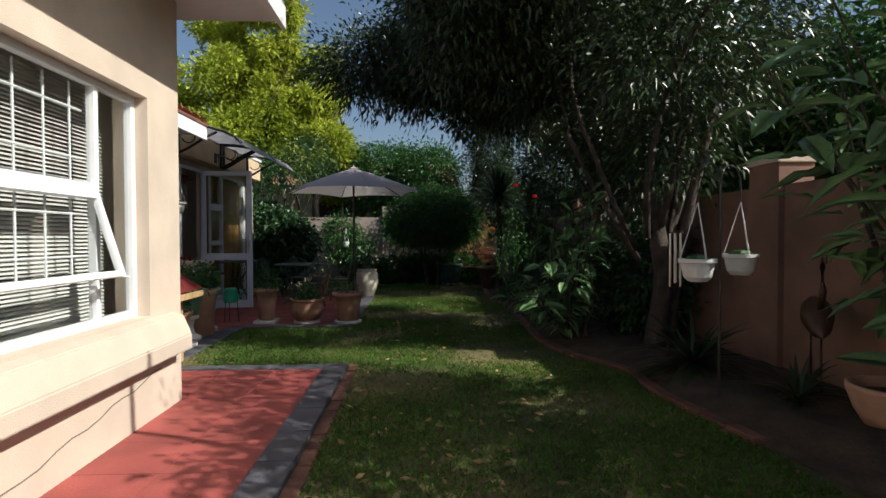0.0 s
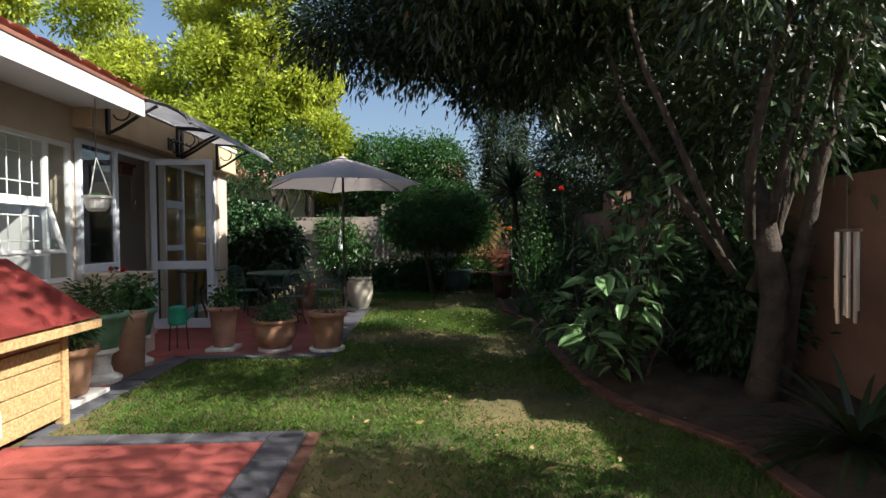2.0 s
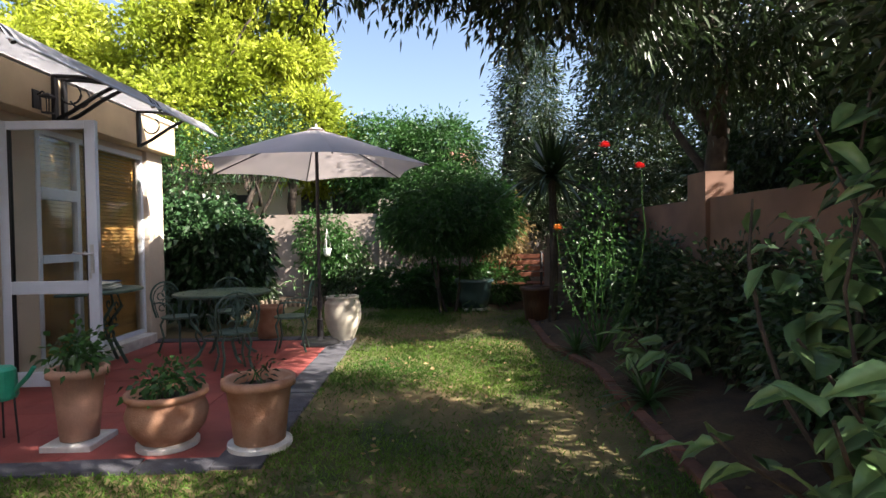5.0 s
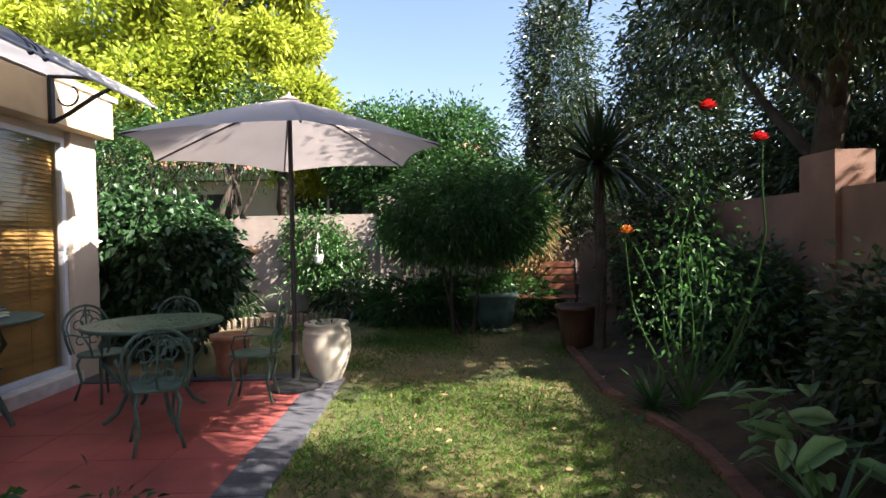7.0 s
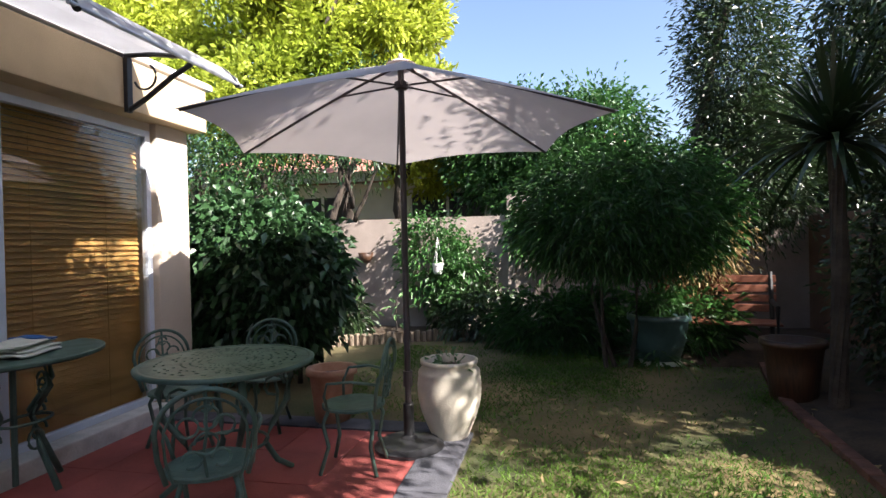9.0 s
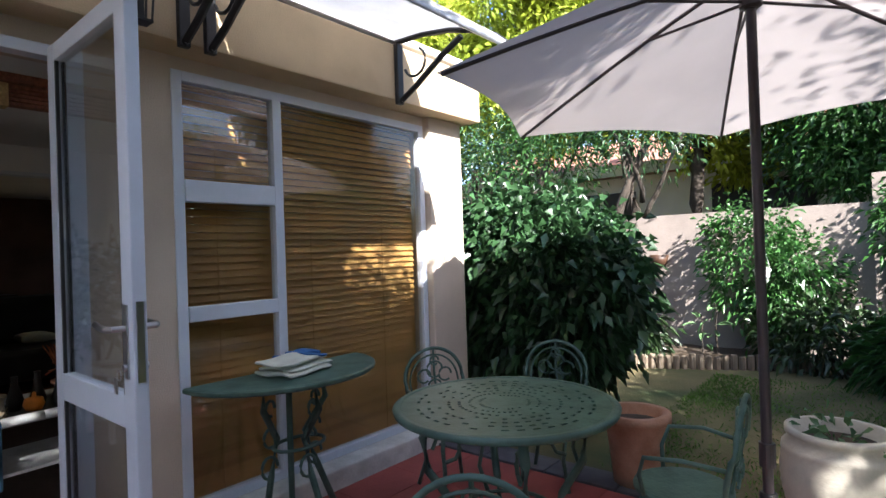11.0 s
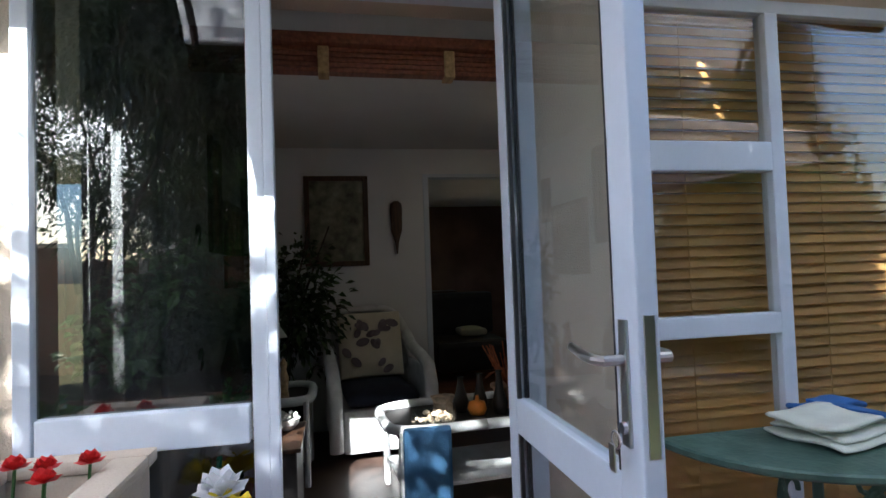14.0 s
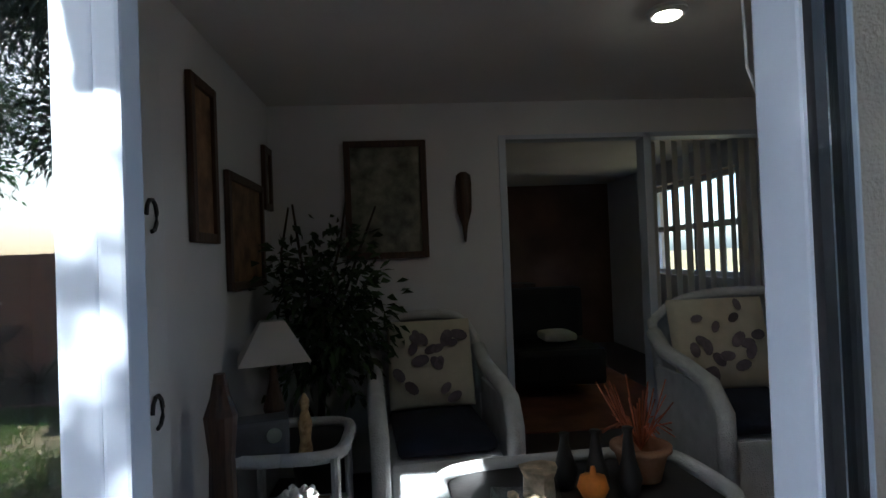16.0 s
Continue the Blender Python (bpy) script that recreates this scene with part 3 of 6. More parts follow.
part("head_rail", one_box(WX - 0.15, WX - 0.08, C0 + 0.05, C1 - 0.03, CZ1 - 0.05, CZ1 - 0.005, 0.004), BLIND, blind)
bm = bmesh.new()
for y in (9.6, 10.2, 10.8):
    box(bm, WX - 0.094, WX - 0.092, y - 0.002, y + 0.002, CZ0 + 0.03, CZ1 - 0.05)
part("ladder_cord", bm, BLIND, blind)

# roof over the long wing
bm = one_box(FX - 0.2, -2.92, 4.08, 7.50, 2.585, 2.62)
structure("ceiling_eave_long", bm, WHITE, "shaded white soffit")
bm = one_box(-2.92, -2.885, 4.08, 7.66, 2.53, 2.73, 0.004)
structure("trim_fascia_long", bm, WHITE, "white fascia and gutter board")
roof = tagged(new("roof_long"), "red clay tile roof above the white eave", "roof", kind="structure")
RS = 0.42
part("deck", one_box(0, 4.2, 4.08, 7.70, -0.03, 0, 0, Matrix.Translation((-2.86, 0, 2.74)) @ Matrix.Rotation(math.pi + 0.0, 4, 'Z') @ Matrix.Translation((0, -11.78, 0)) @ Matrix.Rotation(-math.atan(RS), 4, 'Y')), TILE, roof)
tb = bmesh.new()
for k in range(7):
    a0, a1 = math.pi * k / 6, 0
    tb.verts.new((0, 0.13 * math.cos(a0), 0.035 * math.sin(a0) + 0.004))
    tb.verts.new((-0.36, 0.13 * math.cos(a0), 0.035 * math.sin(a0) + 0.36 * RS + 0.004))
tb.verts.ensure_lookup_table()
for k in range(6):
    tb.faces.new((tb.verts[2 * k], tb.verts[2 * k + 2], tb.verts[2 * k + 3], tb.verts[2 * k + 1]))
bmesh.ops.solidify(tb, geom=tb.faces[:], thickness=0.012)
tile0 = None
for r in range(7):
    for c in range(13 if r else 13):
        y = 4.25 + c * 0.265
        if tile0 is None:
            tile0 = part("tile", tb, TILE, roof)
            o = tile0
        else:
            o = new("tile", tile0.data)
            o.parent = roof
        o.location = (-2.84 - 0.31 * r, y, 2.755 + 0.31 * RS * r + 0.012 * (r % 2))
bm = one_box(-10.5, FX - 0.2, 4.08, 11.55, 2.75, 2.80)
structure("roof_slab", bm, WHITE, "flat roof slab")
bm = one_box(FX - 0.21, FX + 0.2, 7.42, 11.74, 2.765, 2.82, 0.01)
structure("trim_parapet", bm, WHITE, "white roof edge over the lintel")


def awning(y0, y1, label):
    a = empty("door_awning", label, "awning", "awnings over the patio")
    bm = bmesh.new()
    prof = [(FX + 0.20 + 0.90 * math.sin(radians(t)) , 2.43 + 0.34 * math.cos(radians(t))) for t in (0, 15, 30, 45, 60, 72, 82)]
    lo = [[bm.verts.new((x, y, z)) for x, z in prof] for y in (y0, y1)]
    for k in range(len(prof) - 1):
        bm.faces.new((lo[0][k], lo[0][k + 1], lo[1][k + 1], lo[1][k]))
    bmesh.ops.solidify(bm, geom=bm.faces[:], thickness=0.006)
    part("sheet", bm, POLY, a, "pale curved polycarbonate sheet")
    part("edge_strip", one_tube([(prof[-1][0], y0, prof[-1][1]), (prof[-1][0], y1, prof[-1][1])], 0.012, 8), GALV, a)
    for y in (y0 + 0.05, y1 - 0.05):
        b = part("bracket", one_box(FX + 0.20, FX + 0.235, y - 0.026, y + 0.026, 2.345, 2.74, 0.006), BLACKM, a, "black scrolled bracket")
        rib = [(x, y, z - 0.015) for x, z in prof]
        part("rib", one_tube(rib, 0.018, 8), BLACKM, b)
        part("strut", one_tube([(FX + 0.22, y, 2.36), (FX + 0.36, y, 2.43), (FX + 0.58, y, 2.57), (FX + 0.74, y, 2.65)], 0.019, 8), BLACKM, b)
        part("strut", one_tube(arc((FX + 0.36, y, 2.59), 0.09, 200, 420, 10), 0.009, 6), BLACKM, b)
        part("bolt", one_tube([(FX + 0.235, y, 2.365), (FX + 0.25, y, 2.365)], 0.012, 8), METAL, b)
    return a


awning(7.62, 9.365, "curved pale awning on black brackets above the door")
awning(9.39, 10.77, "curved pale awning on black brackets above the window")
# wall lamp beside the brackets
wl = empty("wall_lantern", "small black wall lantern under the awning", "lamp", m=pose(FX + 0.20, 9.10, 2.47))
part("back_plate", one_box(0, 0.015, -0.05, 0.05, -0.06, 0.10, 0.004), BLACKM, wl)
part("arm", one_tube([(0.01, 0, 0.06), (0.06, 0, 0.09), (0.10, 0, 0.05)], 0.008, 6), BLACKM, wl)
bm = bmesh.new()
for a in range(4):
    c, s = math.cos(math.pi / 4 + a * math.pi / 2) * 0.055, math.sin(math.pi / 4 + a * math.pi / 2) * 0.055
    tube(bm, [(0.10 + c, s, 0.04), (0.10 + c * 0.8, s * 0.8, -0.09)], 0.005, 5)
lathe(bm, [(0.075, 0.04), (0.05, 0.06), (0.01, 0.075)], 4, Matrix.Translation((0.10, 0, 0)) @ Matrix.Rotation(math.pi / 4, 4, 'Z'))
lathe(bm, [(0.05, -0.10), (0.05, -0.09)], 4, Matrix.Translation((0.10, 0, 0)) @ Matrix.Rotation(math.pi / 4, 4, 'Z'))
part("cage", bm, BLACKM, wl)

# ---- the room behind ----
RX, RY0, RY1, RZ = -6.19, 7.62, 11.35, 2.34
G0, G1, GZ = 9.055, 9.97, 2.10
bm = one_box(-10.4, FX - 0.2, RY0 - 0.1, RY1, 0.02, 0.10)
structure("floor_room", bm, FLOORT, "dark polished floor of the sunroom")
bm = one_box(-10.4, FX - 0.2, RY0 - 0.1, RY1, RZ, RZ + 0.1)
structure("ceiling_room", bm, CEIL, "plain pale ceiling")
wall("wall_room_back", [(RX - .15, RX, RY0, G0, .1, RZ), (RX - .15, RX, G0, 11.35, GZ + 0.03, RZ), (RX - .15, RX, 11.1, 11.35, .1, GZ + .03)], ROOMW, "pale room wall with pictures")
wall("wall_room_south", [(-10.4, FX - .2, RY0 - .12, RY0, .1, RZ)], ROOMW, "pale room side wall")
wall("wall_room_far", [(-10.5, -10.4, RY0 - .12, RY1, .1, RZ)], WALLRED, "dark wall of the inner room")
wall("wall_room_end", [(-7.4, FX - .2, RY1 - 0.03, RY1 - 0.001, .1, RZ), (-10.4, -9.2, RY1 - 0.03, RY1 - 0.001, .1, RZ), (-9.2, -7.4, RY1 - 0.03, RY1 - 0.001, .1, 1.1), (-9.2, -7.4, RY1 - 0.03, RY1 - 0.001, 2.1, RZ)], ROOMW, "pale end wall of the room")
bm = bmesh.new()
box(bm, RX - 0.1, RX + 0.012, G0 - 0.03, G0 + 0.015, .1, GZ + .03, 0.003)
box(bm, RX - 0.1, RX + 0.012, G1 - 0.02, G1 + 0.03, .1, GZ + .03, 0.003)
box(bm, RX - 0.1, RX + 0.012, G0 + 0.015, 11.1, GZ, GZ + .03, 0.003)
structure("door_frame_inner", bm, ALU, "slim inner sliding door frame")
win = tagged(new("window_5"), "white barred window of the inner room", "window", kind="structure")
bm = bmesh.new()
for p in ((-9.2, -9.15, 1.1, 2.1), (-7.45, -7.4, 1.1, 2.1), (-9.15, -7.45, 1.1, 1.15), (-9.15, -7.45, 2.05, 2.1)):
    box(bm, p[0], p[1], 11.42, 11.48, p[2], p[3], 0.004)
part("window_frame", bm, WHITE, win)
for xx in (-8.75, -8.3, -7.85):
    part("mullion", one_box(xx - .025, xx + .025, 11.43, 11.47, 1.15, 2.05), WHITE, win)
part("transom", one_box(-9.15, -7.45, 11.425, 11.475, 1.58, 1.64), WHITE, win)
vb = empty("vertical_blind", "pale vertical blind strips across the inner sliding door", "blind")
for i in range(15):
    p = part("strip", one_box(-0.001, 0.001, -0.038, 0.038, 0.14, GZ - 0.02, 0, Matrix.Rotation(radians(35 + 6 * math.sin(i * 1.3)), 4, 'Z')), BLINDW, vb)
    p.location = (RX - 0.05, G1 + 0.06 + i * 0.075, 0)
rolled = empty("rolled_blind", "rolled brown slatted blind above the doorway inside", "blind")
part("head_rail", one_box(FX - 0.34, FX - 0.22, DM - 0.3, D1 + 0.2, 2.17, 2.21, 0.006), WOODR, rolled)
for k in range(5):
    part("slat", one_box(FX - 0.30 - 0.004 * (k % 2), FX - 0.25, DM - 0.28, D1 + 0.18, 2.075 + 0.019 * k, 2.091 + 0.019 * k, 0.003), WOODR, rolled)
for y in (DM + 0.18, D1 - 0.12):
    part("cord_tie", one_box(FX - 0.312, FX - 0.24, y - 0.02, y + 0.02, 2.065, 2.168, 0.004), WOODP, rolled, "pale woven cord tie")
dl = empty("ceiling_light", "small glowing round ceiling light", "lamp", m=pose(-4.93, 9.50, RZ))
part("rim", lathe(bmesh.new(), [(0.075, 0), (0.08, -0.015), (0.062, -0.025)], 20), WHITE, dl)
part("bulb", lathe(bmesh.new(), [(0.058, -0.012), (0.05, -0.03), (0.02, -0.04)], 16), LAMPGLOW, dl)

# ---- boundary walls and neighbours ----
wall("wall_east", [(3.0, 3.2, -7, 16, 0, 1.62), (2.95, 3.25, 4.35, 4.75, 0, 1.80), (2.95, 3.25, 10.0, 10.4, 0, 1.9), (2.95, 3.25, -0.5, -0.1, 0, 1.8)], WALLRED, "brown plastered boundary wall with piers")
wall("wall_north", [(-12, 3.2, 15.45, 15.65, 0, 1.75), (-4.6, -4.2, 15.40, 15.70, 0, 1.85), (-1.0, -0.6, 15.40, 15.70, 0, 2.05)], WALLBACK, "weathered pinkish boundary wall")
wall("wall_south", [(-2, 3.2, -7.2, -7, 0, 1.9)], WALLRED, "brown plastered boundary wall")
bm = one_box(2.93, 3.27, 4.33, 4.77, 1.802, 1.86, 0.01)
structure("trim_pier_cap", bm, STUCCO, "pale pier cap")


def neighbour(name, x0, x1, y0, y1, h, ridge, label, wins):
    e = empty(name, label, "house")
    part("wall", one_box(x0, x1, y0, y1, 0, h), ROOFW, e)
    bm = bmesh.new()
    ym = (y0 + y1) / 2
    a = [bm.verts.new(p) for p in ((x0 - .4, y0 - .5, h), (x1 + .4, y0 - .5, h), (x1 + .4, ym, ridge), (x0 - .4, ym, ridge), (x0 - .4, y1 + .5, h), (x1 + .4, y1 + .5, h))]
    for q in ((0, 1, 2, 3), (3, 2, 5, 4), (0, 3, 4), (1, 5, 2)):
        bm.faces.new([a[i] for i in q])
    r = part("roof", bm, TILE, e)
    part("fascia", one_box(x0 - .42, x1 + .42, y0 - .54, y0 - .5, h - 0.02, h + 0.2), WHITE, e)
    for wx, ww, wz0, wz1 in wins:
        w = part("window", one_box(wx, wx + ww, y0 - 0.03, y0 - 0.002, wz0, wz1, 0.004), DARKTHING, e)
        part("window_frame", one_box(wx + ww / 2 - 0.03, wx + ww / 2 + 0.03, y0 - 0.05, y0 - 0.031, wz0, wz1), WHITE, w)
    return e


neighbour("neighbour_house", -9, 1.0, 19.0, 25, 2.75, 4.1, "white neighbouring house beyond the boundary wall", [(-6.2, 1.4, 1.6, 2.45), (-3.4, 1.6, 1.6, 2.45), (-0.6, 1.0, 1.6, 2.45)])
e = neighbour("neighbour_house", 9, 17, 4, 12, 3.2, 5.6, "pale tiled house beyond the side wall", [(10, 1.4, 1.2, 2.4)])

# ---- garden trees ----
rr = random.Random(5)
limbs = []
for a, (tx, ty, tz) in enumerate([(1.2, 4.6, 4.2), (3.6, 5.0, 4.6), (2.0, 7.2, 4.4), (0.0, 7.6, 3.8), (3.2, 3.4, 4.3), (2.5, 5.4, 5.5)]):
    limbs.append(((2.3 + 0.12 * math.cos(a), 5.32 + 0.12 * math.sin(a), 0.7 + 0.12 * a), (tx, ty, tz), 0.036, 0.010))
limbs[3] = (limbs[3][0], (1.9, 6.6, 4.0), 0.03, 0.008)
limbs[0] = (limbs[0][0], (2.0, 4.9, 4.4), 0.035, 0.01)
limbs.insert(0, ((2.3, 5.3, 0.0), (2.32, 5.38, 1.6), 0.11, 0.075))
limbs.insert(0, ((2.42, 5.25, 0.0), (2.9, 5.1, 2.6), 0.06, 0.04))
BIG = [(1.9, 6.6, 3.9, 1.3, 1.4, 1.0), (3.6, 6.4, 3.9, 1.0, 1.0, 1.2), (1.6, 4.9, 4.4, 1.1, 1.0, 0.8),
       (3.9, 2.4, 4.0, 0.8, 0.8, 0.8), (2.2, 8.8, 4.5, 0.8, 0.9, 0.8), (2.6, 6.4, 2.5, 0.8, 1.1, 0.6), (2.5, 6.2, 1.9, 0.5, 0.7, 0.6), (2.4, 5.0, 3.0, 0.9, 0.6, 0.7), (2.7, 5.6, 2.3, 0.5, 0.6, 0.6)]
OVER = [(0.75, 6.4, 4.0, 1.1, 1.1, 0.8), (-0.6, 8.4, 3.8, 0.9, 0.8, 0.5), (0.4, 8.6, 3.9, 1.2, 1.0, 0.7), (0.9, 7.6, 4.1, 1.0, 1.0, 0.8), (0.35, 8.1, 3.45, 0.8, 0.9, 0.45), (1.2, 8.5, 3.3, 0.8, 0.8, 0.5), (1.5, 7.3, 3.4, 0.8, 0.8, 0.5)]
# High leaf blobs added above the view to block skylight over the patio.
SKY_LID = [(2.6, 7.4, 5.4, 1.5, 1.6, 0.7), (2.6, 4.2, 5.2, 1.2, 1.0, 0.6)]
tree("garden_tree", "large dark shade tree with many stems and fine glossy leaves", (2.3, 5.3, 0), limbs, BIG, 400, 150, 0.17, 0.095, 0.030, LEAFD, 11)
foliage("crown", SKY_LID, 240, 70, 0.22, 0.12, 0.045, LEAFD, bpy.data.objects["garden_tree"], 20, 0.3, 0.3)
foliage("crown", OVER, 470, 140, 0.17, 0.095, 0.030, LEAFD, bpy.data.objects["garden_tree"], 19, 0.3, 0.4)
limbs = [((3.55, 10.9, 0), (3.5, 10.8, 2.5), 0.14, 0.12), ((3.5, 10.8, 2.4), (2.6, 9.8, 4.2), 0.10, 0.03), ((3.5, 10.8, 2.4), (4.0, 12, 4.6), 0.09, 0.03), ((3.5, 10.8, 1.8), (3.0, 12.0, 3.9), 0.06, 0.02)]
tree("garden_tree", "tall leaning garden tree with a pale sunlit trunk", (3.5, 10.9, 0), limbs,
     [(3.3, 10.4, 4.0, 1.5, 1.6, 1.2), (4.3, 10.8, 3.9, 1.1, 1.0, 1.2), (2.9, 9.4, 4.6, .7, .8, .6)], 360, 120, 0.18, 0.095, 0.032, LEAFD, 12)
# The first two take the brighter leaf colour to imitate sunlit foliage.
for k, (x, y) in enumerate([(6.4, 7.0), (6.6, 10.0), (6.2, 13.2), (4.4, 16.6), (8.6, 8.6)]):
    tree("backdrop_tree", "dense dark tree beyond the side wall", (x, y, 0), [((x, y, 0), (x, y, 2.4), 0.12, 0.07), ((x, y, 1.6), (x - .6, y + .5, 3.2), 0.06, 0.02)],
         [(x, y, 2.9, 1.5, 1.9, 1.5), (x - .4, y + .8, 2.0, 1.1, 1.3, 1.1)] + ([(x + .3, y - .6, 4.8, 1.2, 1.5, 1.2)] if k > 2 else []), 1000, 30, 0.2, 0.14, 0.05, LEAFG if k < 2 else LEAFD, 160 + k)
# Tree outside the view, added to throw dappled shade on the near lawn.
tree("garden_tree", "unseen leafy tree beside the east wall, added to dapple the lawn", (3.4, 0.9, 0), [((2.8, 0.9, 0), (2.8, 0.9, 2.4), 0.1, 0.07), ((2.8, 0.9, 2.2), (2.2, 1.6, 3.8), 0.05, 0.02), ((2.8, 0.9, 2.2), (3.4, 0.2, 4.0), 0.05, 0.02)],
     [(3.2, 0.6, 2.8, 0.9, 1.1, 0.7), (2.5, 1.7, 2.9, 0.5, 0.6, 0.4), (3.5, 2.0, 2.8, .8, 1.0, .7)], 80, 100, 0.15, 0.11, 0.045, LEAFG, 13)
# climbers and dark shrubs along the east wall
for k, (x, y, z, sx, sy, sz) in enumerate([(2.5, 7.3, 0.6, 0.42, 0.7, 0.6), (2.6, 8.8, 0.55, 0.38, 0.7, 0.55), (2.6, 10.6, 0.6, 0.38, 0.6, 0.6), (2.6, 12.4, 1.0, 0.5, 0.9, 1.0), (2.6, 6.1, 0.7, 0.35, 0.6, 0.7)] ):
    s = empty("shrub", "dense dark green shrub beside the boundary wall", "shrub", "dark shrubs of the bed")
    bm = bmesh.new()
    for i in range(5):
        limb(bm, (x, y, 0.0), (x + rr.uniform(-.3, .3), y + rr.uniform(-.4, .4), z + sz * 0.6), 0.02, 0.008, n=4, seg=5, rng=rr)
    part("stem_clump", bm, BARK, s)
    foliage("leaves", [(x, y, z, sx, sy, sz)], 520, 12, 0.09, 0.085, 0.034, LEAFD if k % 2 else LEAFH, s, 40 + k, shell=0.5)

# yellow-green trees beyond the wall
for k, (x, y, h, w) in enumerate([(-8.6, 16.9, 8.0, 1.8), (-6.3, 17.3, 8.4, 1.7), (-4.5, 17.0, 8.2, 1.35), (-3.2, 17.6, 6.6, 1.0), (-11.2, 16.2, 8.6, 2.0)]):
    ry = random.Random(300 + k)
    bl = [(x, y, h * 0.6, w * .6, w * .6, h * 0.2)]
    for q in range(15):
        t = ry.uniform(0.42, 1.0)
        rad = w * (1.15 - 0.85 * max(0, t - .5) * 1.6) * ry.uniform(.4, 1)
        a = ry.uniform(0, 6.28)
        s = w * ry.uniform(.28, .48)
        bl.append((x + rad * math.cos(a), y + rad * math.sin(a), h * t, s, s, s * .75))
    tree("yellow_tree", "tall yellow-green sunlit tree behind the wall", (x, y, 0),
         [((x, y, 0), (x, y, h * 0.5), 0.13, 0.09), ((x, y, h * .4), (x + .7, y, h * .8), 0.07, 0.02), ((x, y, h * .35), (x - .7, y + .2, h * .65), 0.06, 0.02)],
         bl, 900, 32, 0.12, 0.15, 0.065, LEAFY, 60 + k, droop=0.1, shell=0.55)
# dark tree line and green tree over the wall
tree("green_tree", "rounded dark green tree beyond the boundary wall", (-0.7, 17.6, 0), [((-0.7, 17.6, 0), (-0.7, 17.6, 2.6), 0.12, 0.08)],
     [(-1.1, 17.6, 3.3, 1.3, 0.9, 0.85), (0.3, 17.5, 3.3, 1.1, 0.9, 0.75), (-0.4, 17.6, 2.5, 1.8, .9, .7)], 1300, 24, 0.14, 0.12, 0.045, LEAFG, 81)
tree("conifer", "tall dark conifer with brown dry lower foliage", (2.0, 15.0, 0), [((2.0, 15.0, 0), (2.0, 15.0, 4.5), 0.12, 0.04)],
     [(2.0, 15.0, 3.7, 0.55, 0.55, 1.9), (2.1, 14.9, 2.2, 0.65, 0.6, 0.9)], 1500, 22, 0.13, 0.09, 0.022, LEAFD, 82)
s = empty("dry_bush", "brown drying bush lit by the sun", "shrub")
foliage("leaves", [(1.35, 14.3, 1.25, 0.42, 0.4, 0.75)], 330, 14, 0.09, 0.08, 0.02, LEAFDRY, s, 83, droop=0.5)
for k, (x, y, z, a) in enumerate([(-4.6, 15.0, 2.7, 1.0), (-3.2, 14.9, 2.9, 0.9), (-5.8, 14.9, 2.5, 0.9)]):
    tree("feathery_tree", "slender tree with airy foliage before the back wall", (x, y, 0), [((x, y, 0), (x + .05, y, 2.6), 0.07, 0.05), ((x, y, 1.7), (x + .6, y, 2.9), 0.035, 0.015), ((x, y, 1.9), (x - .5, y, 3.0), 0.035, 0.015)],
         [(x, y, z, a, 0.6, 0.55), (x + .3, y, z + .5, a * .7, .5, .5)], 190, 18, 0.15, 0.09, 0.026, LEAFH if k else LEAFG, 90 + k)

# clipped bushes
def bush(name, label, blobs, n, per, lf, wd, material, seed, stems):
    s = empty(name, label, "bush")
    bm = bmesh.new()
    rs = random.Random(seed)
    for p in stems:
        limb(bm, (p[0], p[1], 0.0), (p[0] + rs.uniform(-.2, .2), p[1] + rs.uniform(-.2, .2), p[2]), 0.028, 0.012, n=4, seg=6, rng=rs)
    part("stem_clump", bm, BARK, s)
    foliage("leaves", blobs, n, per, 0.075, lf, wd, material, s, seed, 0.45, 0.72)
    return s


bush("hedge_bush", "large glossy green hedge bush beside the column", [(-3.35, 12.35, 1.12, 0.85, 0.55, 0.70), (-2.95, 12.3, 1.05, 0.62, 0.5, 0.66), (-3.75, 12.4, 1.15, 0.55, 0.5, 0.68), (-3.3, 12.3, 0.62, 0.8, 0.5, 0.45)], 1700, 12, 0.115, 0.068, LEAFH, 101,
     [(-3.3, 12.3, 1.1), (-3.1, 12.35, 1.0), (-3.6, 12.4, 1.1), (-2.8, 12.3, 1.0), (-3.0, 12.5, 1.2)])
bush("round_shrub", "feathery round green shrub on a short stem", [(0.35, 13.3, 1.72, 1.02, 0.9, 0.70), (0.1, 13.2, 1.5, .8, .7, .5), (.8, 13.3, 1.6, .7, .7, .6)], 1500, 16, 0.10, 0.016, LEAFG, 102, [(0.3, 13.3, 1.6), (0.45, 13.35, 1.6), (0.2, 13.25, 1.4)])
bush("wall_climber", "leafy climber on the boundary wall", [(-2.1, 15.2, 1.15, 0.5, 0.25, 0.75), (-1.7, 15.2, 0.8, .4, .3, .6), (-0.5, 15.2, 1.5, .5, .25, .5)], 480, 14, 0.08, 0.036, LEAFG, 103, [(-2.1, 15.2, 1), (-1.7, 15.2, .8), (-.5, 15.2, 1.5)])
bush("fern_clump", "low ferny clump in the north bed", [(-0.3, 14.2, 0.32, 0.75, 0.4, 0.36), (0.25, 14.3, .4, .4, .3, .4), (1.2, 13.9, .4, .4, .3, .35)], 420, 12, 0.16, 0.018, LEAFG, 104, [(-0.3, 14.2, .3)])
